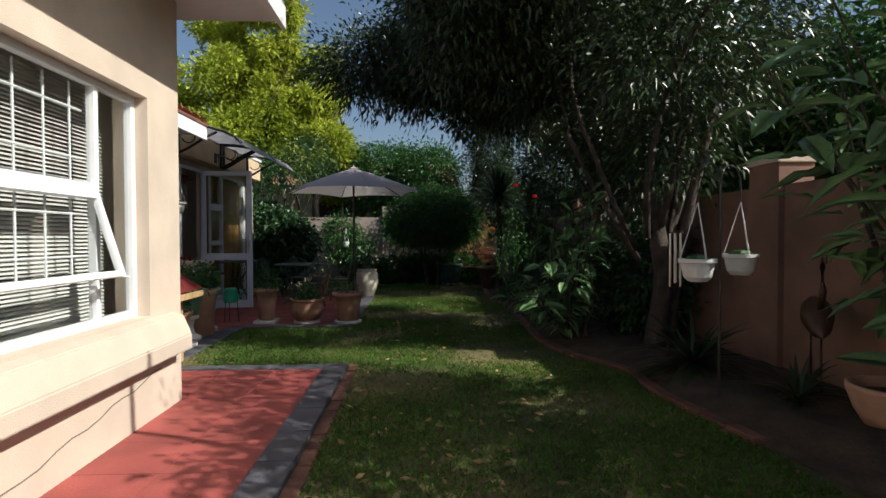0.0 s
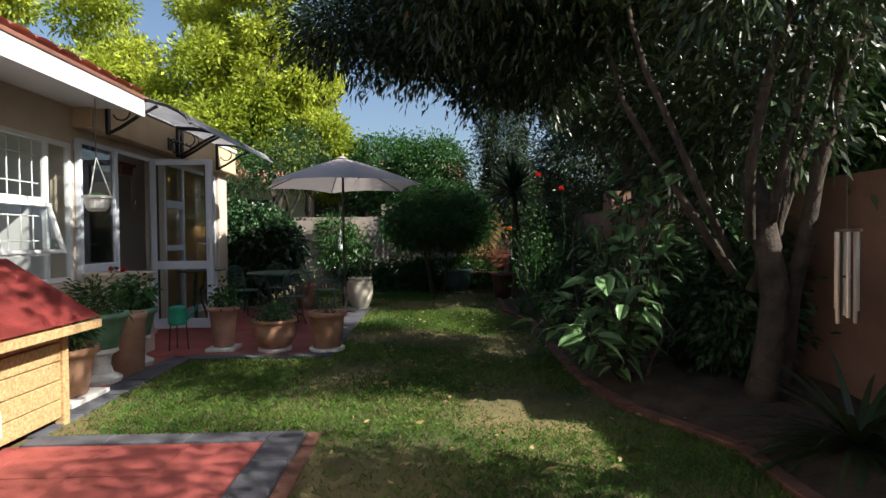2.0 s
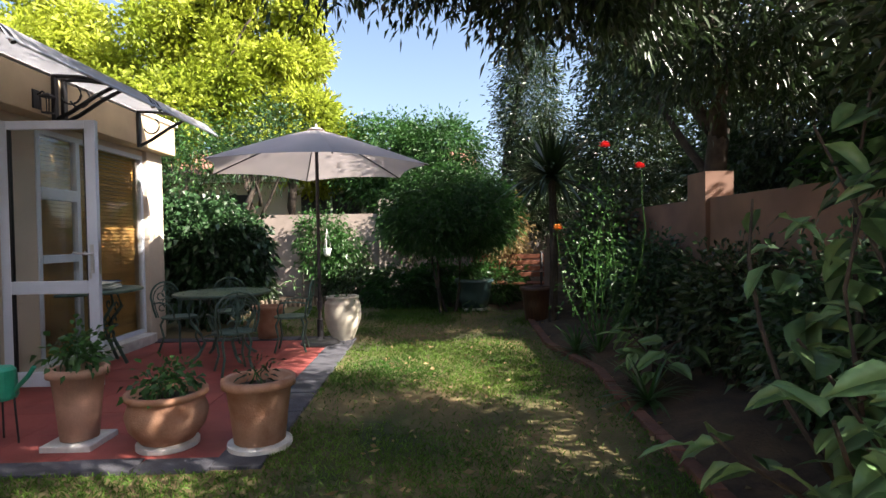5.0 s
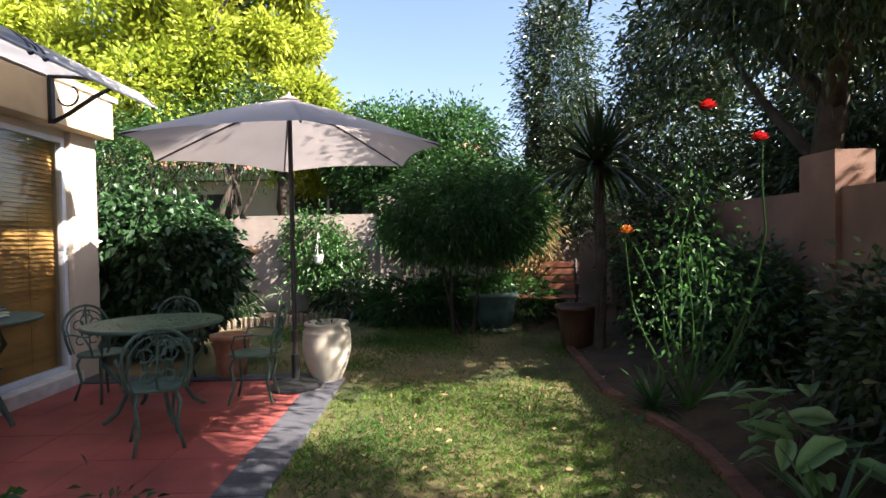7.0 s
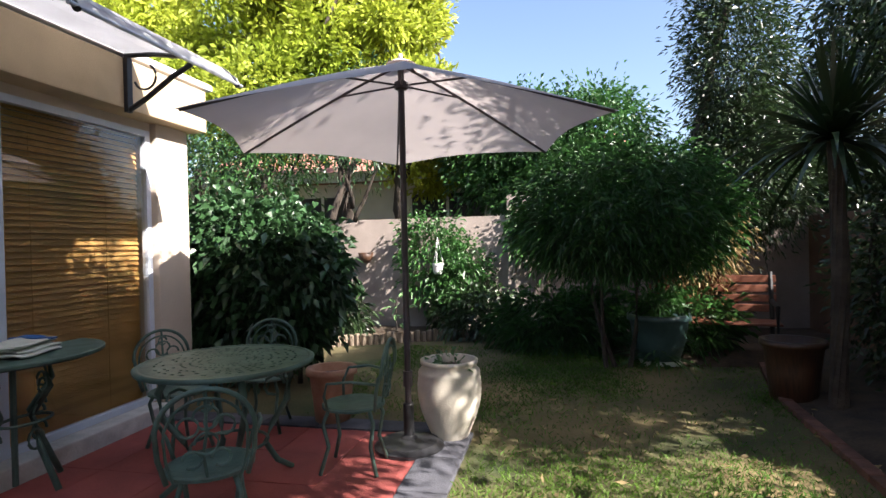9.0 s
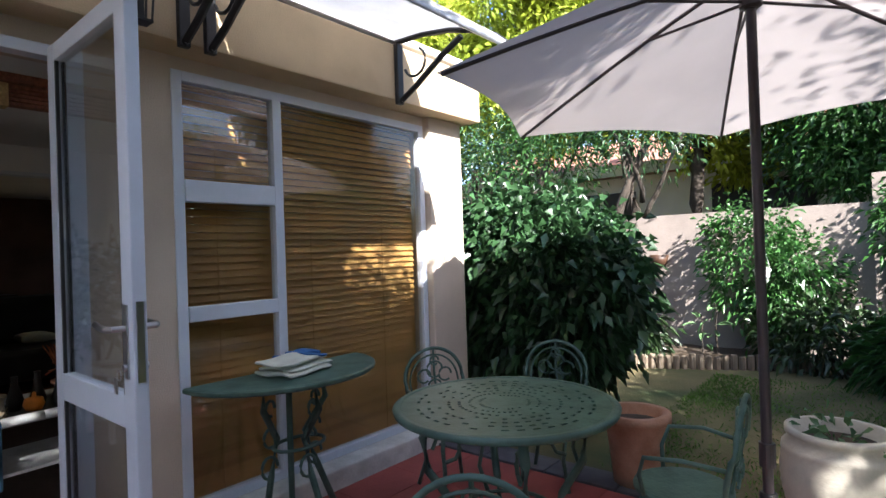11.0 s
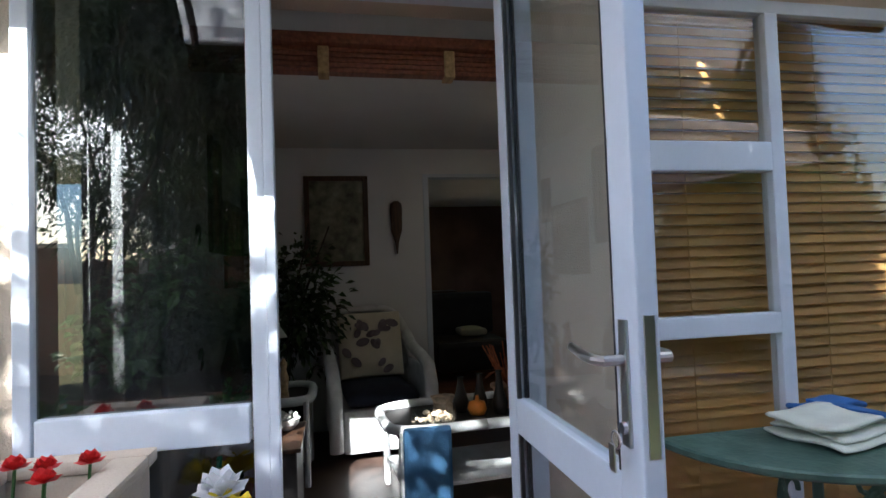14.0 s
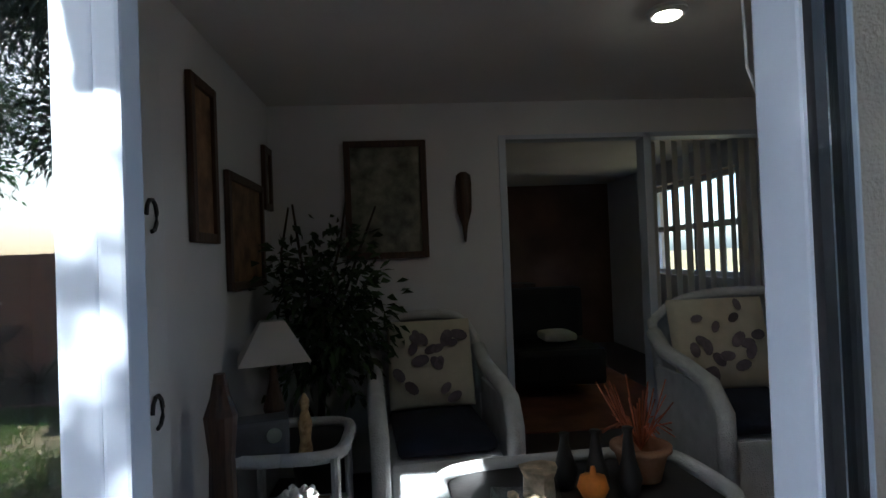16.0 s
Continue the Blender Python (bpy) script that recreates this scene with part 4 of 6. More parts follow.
bush("low_planting", "low dark planting in the north bed", [(-1.4, 14.9, 0.35, 0.6, 0.3, 0.35), (-3.4, 14.6, .35, .5, .3, .3), (-5.2, 14.4, .4, .8, .4, .4)], 380, 12, 0.12, 0.04, LEAFD, 105, [(-1.4, 14.9, .3)])


def broad_leaf(L, W):
    """A broad pointed leaf with a raised fold, along +x."""
    bm = bmesh.new()
    n = 6
    mid, lt, rt = [], [], []
    for i in range(n + 1):
        t = i / n
        w = W * 0.5 * (math.sin(math.pi * min(1, t * 0.92 + 0.08)) ** 0.75) * (1 - 0.25 * t)
        z = -0.35 * L * t * t
        mid.append(bm.verts.new((L * t, 0, z)))
        if 0 < i < n:
            lt.append(bm.verts.new((L * t, w, z + 0.22 * w + 0.03 * L * math.sin(i * 2.4))))
            rt.append(bm.verts.new((L * t, -w, z + 0.22 * w - 0.03 * L * math.sin(i * 2.4))))
    for side in (lt, rt):
        bm.faces.new((mid[0], side[0], mid[1]))
        for i in range(n - 2):
            bm.faces.new((mid[i + 1], side[i], side[i + 1], mid[i + 2]))
        bm.faces.new((mid[n - 1], side[n - 2], mid[n]))
    return bm


def leaf_data(L, W, material):
    bm = broad_leaf(L, W)
    me = bpy.data.meshes.new("leaf")
    bm.to_mesh(me)
    bm.free()
    me.materials.append(material)
    me.polygons.foreach_set("use_smooth", [True] * len(me.polygons))
    return me


def leafy_plant(name, label, base, stems, per, L, W, material, seed, category="plant"):
    """Upright stems carrying large single leaves."""
    rs = random.Random(seed)
    e = empty(name, label, category)
    data = leaf_data(L, W, material)
    for top in stems:
        p0, p1 = Vector(base), Vector(top)
        bm = bmesh.new()
        limb(bm, p0 + Vector((rs.uniform(-.15, .15), rs.uniform(-.15, .15), 0)), p1, 0.014, 0.006, 0.1, 5, 5, rs)
        part("stem", bm, BARK, e)
        for i in range(per):
            t = 0.25 + 0.75 * (i + rs.random()) / per
            p = p0.lerp(p1, t)
            a = rs.uniform(0, 2 * math.pi)
            o = new("leaf", data)
            o.parent = e
            s = rs.uniform(0.55, 1.15)
            p = p + Vector((math.cos(a), math.sin(a), 0)) * rs.uniform(0.0, 0.12)
            o.matrix_basis = Matrix.Translation(p) @ Euler((rs.uniform(-.5, .5), rs.uniform(-0.5, 0.55), a)).to_matrix().to_4x4() @ Matrix.Scale(s, 4)
    return e


leafy_plant("broadleaf_shrub", "tall shrub with large soft pale-veined leaves", (1.72, 6.0, 0.05),
            [(1.15, 5.75, 0.75), (1.35, 5.6, 1.0), (1.6, 5.7, 1.45), (1.85, 5.9, 1.75), (2.0, 6.15, 1.6), (1.55, 6.2, 1.3), (1.3, 6.1, 0.9), (1.75, 5.55, 1.0), (2.1, 5.7, 1.9), (1.05, 6.2, 0.55), (1.2, 5.5, 0.6), (1.5, 5.5, 0.8), (1.7, 6.6, 1.7), (1.95, 6.6, 1.85), (1.5, 6.7, 1.4), (2.15, 6.3, 1.7), (1.8, 6.3, 1.55)], 17, 0.20, 0.14, LEAFB, 21)
leafy_plant("broadleaf_shrub", "large-leaved shrub hanging over the brown wall", (2.75, 2.4, 0.05),
            [(2.3, 2.2, 2.4), (2.4, 2.6, 2.2), (2.2, 2.5, 1.9), (2.6, 2.8, 2.5), (2.3, 2.9, 2.3), (2.6, 2.3, 1.7), (2.05, 2.7, 2.45), (2.4, 3.1, 2.1), (2.0, 3.2, 2.3), (2.7, 3.4, 2.2), (2.5, 3.6, 2.6), (2.2, 2.9, 1.7), (2.9, 3.0, 1.9)], 15, 0.32, 0.15, LEAFB, 22)
leafy_plant("bed_plant", "low plant with broad grey-green leaves", (1.75, 8.6, 0.05), [(1.6, 8.5, .5), (1.9, 8.7, .6), (1.75, 8.9, .55), (1.95, 8.4, .45)], 7, 0.26, 0.15, LEAFB, 23)
leafy_plant("bed_plant", "small broad-leaved plant near the back wall", (-2.5, 14.9, 0.05), [(-2.4, 14.8, .7), (-2.6, 14.9, .55)], 5, 0.22, 0.10, LEAFB, 24)


def strap_plant(name, label, x, y, z, n, L, W, material, seed, up=0.9, category="plant", trunk=0):
    """A rosette of arching strap leaves."""
    rs = random.Random(seed)
    e = empty(name, label, category)
    if trunk:
        part("trunk", one_tube([(x, y, 0), (x + .03, y, trunk * .5), (x, y, trunk)], 0.07, 10, 0.8), BARK, e)
    for i in range(n):
        bm = bmesh.new()
        a = rs.uniform(0, 2 * math.pi)
        el = rs.uniform(-0.1, 1.0) * up
        l = L * rs.uniform(0.7, 1.1)
        d = Vector((math.cos(a) * math.cos(el), math.sin(a) * math.cos(el), math.sin(el)))
        s = Vector((-math.sin(a), math.cos(a), 0))
        prev = None
        for k in range(6):
            t = k / 5
            p = Vector((x, y, z)) + d * l * t + Vector((0, 0, -0.45 * l * t * t * (1.1 - el * 0.5)))
            w = W * (1 - t ** 2.5) + 0.001
            cur = (bm.verts.new(p + s * w), bm.verts.new(p - s * w))
            if prev:
                bm.faces.new((prev[0], cur[0], cur[1], prev[1]))
            prev = cur
        part("frond", bm, material, e)
    return e


strap_plant("cordyline", "spiky dracaena with a shaggy rosette on a trunk", 1.75, 11.9, 2.05, 200, 0.95, 0.024, LEAFD, 31, 1.5, "palm", 2.15)
strap_plant("cycad", "dark cycad with feathery arching fronds by the brick edging", 2.25, 4.35, 0.16, 90, 0.75, 0.016, LEAFD, 32, 0.9)
strap_plant("strap_plant", "clump of strappy leaves at the bed edge", 1.62, 8.2, 0.05, 60, 0.5, 0.012, LEAFG, 33, 1.2)
strap_plant("strap_plant", "clump of strappy leaves at the bed edge", 1.55, 9.9, 0.05, 60, 0.42, 0.010, LEAFG, 34, 1.2)
strap_plant("fern", "green fern arching beside the boundary wall", 0.75, 13.6, 0.08, 90, 0.7, 0.016, LEAFG, 35, 1.0)
strap_plant("strap_plant", "dark strappy clump in the shaded bed", 2.3, 6.3, 0.1, 60, 0.6, 0.015, LEAFD, 36, 1.1)
strap_plant("strap_plant", "dark strappy clump in the shaded bed", 2.55, 3.55, 0.1, 50, 0.5, 0.014, LEAFD, 37, 1.1)


def bloom(parent, p, r, material, seed):
    rs = random.Random(seed)
    bm = bmesh.new()
    for ring, (cnt, tilt) in enumerate(((6, 0.3), (5, 0.8), (4, 1.2))):
        for i in range(cnt):
            a = 2 * math.pi * i / cnt + ring * 0.5
            d = Vector((math.cos(a) * math.cos(tilt), math.sin(a) * math.cos(tilt), math.sin(tilt)))
            s = Vector((-math.sin(a), math.cos(a), 0)) * r * 0.55
            c = Vector(p)
            v = [bm.verts.new(q) for q in (c, c + d * r * .6 + s, c + d * r * 1.05, c + d * r * .6 - s)]
            bm.faces.new(v)
    return part("bloom", bm, material, parent)


rose = empty("rose_bush", "sparse rose bush with red and orange blooms", "rose bush")
RB = Vector((1.75, 9.8, 0.05))
RP = [(1.67, 9.3, 2.05, ROSE), (2.0, 9.33, 1.86, ROSE), (1.36, 9.87, 1.31, ROSEO)]
rs = random.Random(8)
for x, y, z, m_ in RP:
    bm = bmesh.new()
    limb(bm, RB, (x, y, z), 0.012, 0.004, 0.12, 7, 6, rs)
    part("cane", bm, LEAFG, rose)
    bloom(rose, (x, y, z), 0.062, m_, 3)
for k in range(9):
    bm = bmesh.new()
    limb(bm, RB, RB + Vector((rs.uniform(-.5, .5), rs.uniform(-.6, .5), rs.uniform(.7, 1.6))), 0.010, 0.004, 0.12, 6, 5, rs)
    part("cane", bm, LEAFG, rose)
foliage("leaves", [(1.72, 9.75, 0.75, .45, .5, .6), (1.7, 9.6, 1.35, .3, .35, .55)], 110, 6, 0.08, 0.05, 0.026, LEAFG, rose, 41, shell=0.2)

# ---- pots ----
def pot(name, label, x, y, prof, material, group="", rot=0, z=0.0, seg=32, saucer=None, plate=None):
    p = empty(name, label, "pot", group, pose(x, y, z, 0, 0, rot))
    base = 0.0
    if plate:
        part("stand", one_box(-plate, plate, -plate, plate, 0.005, 0.05, 0.008) if saucer != "round" else lathe(bmesh.new(), [(plate, .005), (plate * 1.05, 0.02), (plate * 1.05, 0.045), (plate * .8, .05)], 28), WHITESTONE, p, "white concrete foot")
        base = 0.05
    bm = lathe(bmesh.new(), [(r, h + base) for r, h in prof], seg)
    body = part("body", bm, material, p)
    body.data.polygons.foreach_set("use_smooth", [len(f.vertices) == 4 for f in body.data.polygons])
    rin, top = prof[-2][0], max(h for _, h in prof)
    part("soil", lathe(bmesh.new(), [(rin * 0.98, top + base - 0.06), (rin * 0.5, top + base - 0.045), (0.01, top + base - 0.04)], 20), SOIL, p)
    return p


def flare(rb, rt, h, lip=0.025, lh=0.05):
    return [(rb, 0.005), (rb + (rt - rb) * .5, h * .5), (rt, h - lh), (rt + lip, h - lh + 0.004), (rt + lip, h), (rt - 0.02, h), (rt - 0.03, h - 0.12)]


def plant_in(p, name, label, blobs, n, per, L, W, material, seed):
    """The plant growing in a pot, as a thing of its own."""
    e = empty(name, label, "plant")
    o = p.matrix_basis.translation
    foliage("leaves", [(b[0] + o.x, b[1] + o.y, *b[2:]) for b in blobs], n, per, 0.045, L, W, material, e, seed, shell=0.3)
    bm = bmesh.new()
    rs = random.Random(seed)
    b = blobs[0]
    for i in range(5):
        limb(bm, (o.x + rs.uniform(-.04, .04), o.y + rs.uniform(-.04, .04), b[2] - b[5] - 0.05), (o.x + b[0] + rs.uniform(-.5, .5) * b[3], o.y + b[1] + rs.uniform(-.5, .5) * b[4], b[2] + b[5] * .4), 0.006, 0.003, 0.1, 4, 5, rs)
    part("stem_clump", bm, LEAFG, e)
    return e


p = pot("terracotta_pot", "tall pale terracotta pot on a white foot", -2.12, 7.72, flare(0.105, 0.145, 0.44), TERRAP, "terracotta pots at the patio edge", plate=0.15)
plant_in(p, "potted_plant", "small leafy plant in the pale terracotta pot", [(0, 0, .58, .13, .13, .10)], 34, 8, .06, .035, LEAFG, 201)
p = pot("terracotta_bowl", "rounded orange terracotta bowl on a white foot", -1.55, 7.66, [(0.15, .005), (0.215, .09), (.235, .17), (.21, .25), (.205, .26), (.235, .27), (.235, .30), (.20, .30), (.19, .2)], TERRA, "terracotta pots at the patio edge", saucer="round", plate=0.17)
plant_in(p, "potted_plant", "low flowering plant in the terracotta bowl", [(0, 0, .42, .15, .14, .09)], 36, 9, .05, .03, LEAFG, 202)
p = pot("terracotta_pot", "wide terracotta pot with a red rim on a white foot", -0.98, 7.62, flare(0.15, 0.19, 0.38), TERRA, "terracotta pots at the patio edge", saucer="round", plate=0.18)
plant_in(p, "potted_plant", "thin dark plant in the wide terracotta pot", [(0, 0, .46, .08, .08, .05)], 12, 5, .05, .016, LEAFD, 203)
urn = [(0.15, .005), (0.155, .05), (.09, .09), (.07, .16), (.085, .24), (.13, .27), (.13, .30), (.10, .30)]
for k, (x, y, h) in enumerate([(-2.68, 6.42, 0.32), (-2.72, 7.05, 0.32)]):
    u = empty("urn_stand", "white concrete urn pedestal on the dark edging", "pedestal", "white pedestals", pose(x, y, 0))
    part("base", lathe(bmesh.new(), [(r * 1.05, z) for r, z in urn], 24), WHITESTONE, u, smooth=False)
    p = pot("green_pot", "green glazed pot standing on a white pedestal", x, y, flare(0.13, 0.20 - 0.02 * k, 0.30 - 0.04 * k, 0.02), GREENPOT, "green pots on pedestals", z=0.30)
    plant_in(p, "potted_plant", "leafy green plant in a glazed pot", [(0, 0, .72, .17, .17, .13)], 46, 9, .08, .016 if k == 0 else .04, LEAFG, 210 + k)
p = pot("terracotta_cylinder", "tall narrow pale terracotta planter", -2.62, 6.74, [(0.13, .005), (.145, .5), (.16, .51), (.16, .56), (.13, .56), (.12, .5)], TERRAP)
p = pot("terracotta_pot", "red-brown pot on a white plate beside the kennel", -2.66, 5.88, flare(0.17, 0.23, 0.36), TERRA, plate=0.23)
plant_in(p, "potted_plant", "green bushy plant in the red-brown pot", [(0, 0, .55, .19, .19, .16)], 60, 9, .08, .02, LEAFG, 214)
p = pot("cream_urn", "large ribbed cream pot at the patio corner", -1.03, 11.02, [(r * 0.80, h * 0.92) for r, h in [(0.15, .005)] + [(0.15 + 0.125 * math.sin(min(1, i / 22) * math.pi * 0.62) + (0.004 if i % 2 else 0), 0.02 + 0.50 * i / 24) for i in range(25)] + [(0.225, .56), (.25, .575), (.25, .60), (.215, .60), (.20, .5)]], CREAMPOT)
plant_in(p, "potted_plant", "small grey-green plant in the cream pot", [(0, 0, .50, .09, .09, .07)], 16, 5, .08, .03, LEAFB, 215)
p = pot("teal_pot", "big dark teal glazed pot in front of the bench", 0.78, 13.6, [(0.21, .005), (.27, .2), (.30, .42), (.33, .43), (.33, .49), (.28, .49), (.26, .4)], TEAL, plate=0.2)
plant_in(p, "potted_plant", "pale variegated plant in the teal pot", [(0, 0, .66, .26, .2, .13)], 60, 9, .11, .03, LEAFG, 216)
p = pot("terracotta_pot", "orange terracotta pot behind the chairs", -2.0, 11.25, flare(0.13, 0.17, 0.42), TERRA)
p = pot("dark_pot", "dark brown pot among the shrubs", 1.6, 12.3, flare(0.17, 0.22, 0.5), WOODD)
p = pot("round_planter", "wide pale planter at the foot of the east wall", 2.70, 2.95, [(0.14, .02), (.2, .12), (.24, .24), (.24, .27), (.21, .27), (.19, .2)], TERRAP, z=0.08)

# stone trough by the door
tr = empty("stucco_trough", "raised stucco flower trough beneath the side light", "planter")
bm = bmesh.new()
box(bm, -3.42, -3.36, 7.40, 7.78, 0.0, 0.84, 0.01)
box(bm, -2.95, -2.89, 7.40, 7.78, 0.0, 0.84, 0.01)
box(bm, -3.36, -2.95, 7.40, 7.46, 0.0, 0.84, 0.01)
box(bm, -3.36, -2.95, 7.72, 7.78, 0.0, 0.84, 0.01)
part("body", bm, STUCCO, tr)
bm = bmesh.new()
box(bm, -3.425, -3.35, 7.38, 7.80, 0.841, 0.88, 0.012)
box(bm, -2.96, -2.86, 7.38, 7.80, 0.841, 0.88, 0.012)
box(bm, -3.35, -2.96, 7.38, 7.47, 0.841, 0.88, 0.012)
box(bm, -3.35, -2.96, 7.71, 7.80, 0.841, 0.88, 0.012)
part("rim", bm, STUCCO, tr)
part("soil", one_box(-3.36, -2.95, 7.46, 7.72, 0.5, 0.78), SOIL, tr)


def flower(name, label, x, y, z0, z1, r, material, seed):
    e = empty(name, label, "flower", "bright flowers by the door")
    part("stalk", one_tube([(x, y, z0), (x + .01, y, (z0 + z1) / 2), (x, y, z1)], 0.004, 5), LEAFG, e)
    bloom(e, (x, y, z1), r, material, seed)


rs = random.Random(77)
for k in range(5):
    flower("red_flower", "red bloom in the stucco trough", -3.15 + rs.uniform(-.13, .13), 7.50 + 0.05 * k, 0.78, 0.87 + rs.uniform(0, .05), 0.035, ROSE, k)
FP = pot("flower_pot", "terracotta pot of bright flowers beside the door", -3.2, 7.94, flare(0.09, 0.12, 0.28), TERRA)
for k in range(11):
    a = k * 0.9
    flower("yellow_flower" if k % 3 else "white_flower", "yellow bloom beside the door" if k % 3 else "white bloom beside the door",
           -3.2 + 0.11 * math.cos(a), 7.94 + 0.11 * math.sin(a), 0.25, 0.62 + 0.05 * (k % 4), 0.075, YELLOW if k % 3 else WHITEP, k)
wc = empty("watering_can", "small green watering can on a wire stand", "watering can", m=pose(-2.62, 7.74, 0.014))
part("body", lathe(bmesh.new(), [(0.09, .28), (.10, .30), (.09, .46), (.07, .48), (.03, .485)], 20), mat("green_tin", (0.02, 0.30, 0.18), 0.35), wc)
part("spout", one_tube([(0.08, 0, .32), (.18, 0, .42), (.22, 0, .48)], 0.014, 8), mat("green_tin_spout", (0.02, 0.30, 0.18), 0.35), wc)
for a in (0, 120, 240):
    c, s = math.cos(radians(a)), math.sin(radians(a))
    part("stand_leg", one_tube([(.09 * c, .09 * s, .29), (.11 * c, .11 * s, 0.004)], 0.006, 6), BLACKM, wc)

# ---- kennel ----
kn = empty("dog_kennel", "timber dog kennel with a red felt roof", "kennel")
for k in range(5):
    z0 = 0.06 + 0.125 * k
    part("plank", one_box(-2.33, -2.30 + 0.004 * (k % 2), 4.52, 5.36, z0, z0 + 0.118, 0.006), WOODP, kn)
    part("plank", one_box(-3.2, -2.34, 5.34, 5.37 + 0.004 * (k % 2), z0, z0 + 0.118, 0.006), WOODP, kn)
    part("plank", one_box(-3.2, -2.34, 4.50, 4.53, z0, z0 + 0.118, 0.006), WOODP, kn)
for x, y in ((-2.34, 4.5), (-2.34, 5.33), (-3.2, 4.5), (-3.2, 5.33)):
    part("post", one_box(x, x + 0.06, y, y + 0.06, 0.004, 0.70, 0.006), WOODP, kn)
part("back_panel", one_box(-3.2, -3.17, 4.54, 5.33, 0.05, 0.70), WOODP, kn)
for sgn in (1, -1):
    bm = bmesh.new()
    xm, zm = -2.75, 1.10
    x1, z1 = xm + sgn * 0.62, 0.70
    v = [bm.verts.new(q) for q in ((xm, 4.38, zm), (xm, 5.50, zm), (x1, 5.50, z1), (x1, 4.38, z1))]
    bm.faces.new(v)
    bmesh.ops.solidify(bm, geom=bm.faces[:], thickness=0.03)
    part("roof_panel", bm, REDROOF, kn, "red felted roof panel")
    part("eave_batten", one_box(min(x1, x1 - sgn * .03), max(x1, x1 - sgn * .03), 4.37, 5.51, z1 - 0.075, z1 - 0.02, 0.004), WOODP, kn)
bm = bmesh.new()
for y in (4.52, 5.35):
    v = [bm.verts.new(q) for q in ((-3.2, y, .69), (-2.3, y, .69), (-2.75, y, 1.04), (-3.2, y + .02, .69), (-2.3, y + .02, .69), (-2.75, y + .02, 1.04))]
    for q in ((0, 1, 2), (3, 4, 5), (0, 1, 4, 3), (1, 2, 5, 4), (2, 0, 3, 5)):
        bm.faces.new([v[i] for i in q])
part("gable", bm, WOODP, kn)

# ---- umbrella ----
UX, UY = -1.26, 10.78
um = empty("patio_umbrella", "pale pinkish canvas patio umbrella on a dark pole", "umbrella", m=pose(UX, UY, 0))
part("base", lathe(bmesh.new(), [(0.23, .016), (.23, .035), (.19, .06), (.06, .08), (.035, .10), (.035, .30), (.03, .31)], 28), BLACKM, um, "dark round umbrella foot")
part("pole", one_tube([(0, 0, .1), (0, 0, 2.50)], 0.021, 14), POLE, um)
R, ZR, ZT = 1.36, 2.07, 2.54
A = [radians(-12 + 60 * k) for k in range(6)]
for k in range(6):
    a0, a1 = A[k], A[k] + radians(60)
    bm = bmesh.new()
    n = 6
    rows = []
    for i in range(n + 1):
        t = i / n
        row = []
        for j in range(n + 1):
            s = j / n
            e0 = Vector((math.cos(a0), math.sin(a0), 0)) * R * t
            e1 = Vector((math.cos(a1), math.sin(a1), 0)) * R * t
            q = e0.lerp(e1, s)
            sag = math.sin(math.pi * s) * t
            q *= 1 - 0.05 * sag
            q.z = ZT + (ZR - ZT) * t ** 1.12 + 0.0 - 0.035 * sag * (1 - t) + 0.03 * sag * t
            row.append(bm.verts.new(q))
        rows.append(row)
    for i in range(n):
        for j in range(n):
            if i == 0:
                bm.faces.new((rows[0][j], rows[1][j], rows[1][j + 1], rows[0][j + 1]))
            else:
                bm.faces.new((rows[i][j], rows[i + 1][j], rows[i + 1][j + 1], rows[i][j + 1]))
    bmesh.ops.remove_doubles(bm, verts=bm.verts, dist=1e-5)
    part("canopy_panel", bm, CANVAS, um, smooth=True)
    c, s = math.cos(a0), math.sin(a0)
    rib = part("rib", one_tube([(c * R * t, s * R * t, ZT + (ZR - ZT) * t ** 1.12 - 0.014) for t in (0.02, .25, .5, .75, 0.985)], 0.009, 6), POLE, um)
    part("strut", one_tube([(c * .03, s * .03, 2.39), (c * R * .34, s * R * .34, ZT + (ZR - ZT) * .34 ** 1.12 - 0.02)], 0.007, 6), POLE, rib)
part("hub", lathe(bmesh.new(), [(0.03, 2.36), (.045, 2.37), (.045, 2.41), (.03, 2.42)], 14), POLE, um)
part("cap", lathe(bmesh.new(), [(0.10, 2.53), (.05, 2.555), (.015, 2.57), (.012, 2.60)], 14), CANVAS, um)
part("crank_box", one_tube([(0, 0, .42), (0, 0, .52)], 0.032, 12), POLE, um)


# ---- cast metal furniture ----
def pierced_top(R, z):
    """Top plate with rings of small openings."""
    bm = bmesh.new()
    rings = [0.04, 0.10, 0.114, 0.145, 0.159, 0.19, 0.204, 0.235, 0.249, 0.28, 0.294, 0.325, 0.339, 0.37, 0.384, R]
    rs = random.Random(4)
    for k in range(len(rings) - 1):
        r0, r1 = rings[k], rings[k + 1]
        n = 80
        for i in range(n):
            if k % 2 == 1 and k < len(rings) - 1 and (i + k) % 2 == 0 and rs.random() < 0.75:
                continue
            a0, a1 = 2 * math.pi * i / n, 2 * math.pi * (i + 1) / n
            v = [bm.verts.new((r * math.cos(a), r * math.sin(a), z)) for r, a in ((r0, a0), (r1, a0), (r1, a1), (r0, a1))]
            bm.faces.new(v)
    c = [bm.verts.new((0.04 * math.cos(2 * math.pi * i / 80), 0.04 * math.sin(2 * math.pi * i / 80), z)) for i in range(80)]
    bm.faces.new(c)
    bmesh.ops.remove_doubles(bm, verts=bm.verts, dist=1e-5)
    bmesh.ops.solidify(bm, geom=bm.faces[:], thickness=0.008)
    return bm


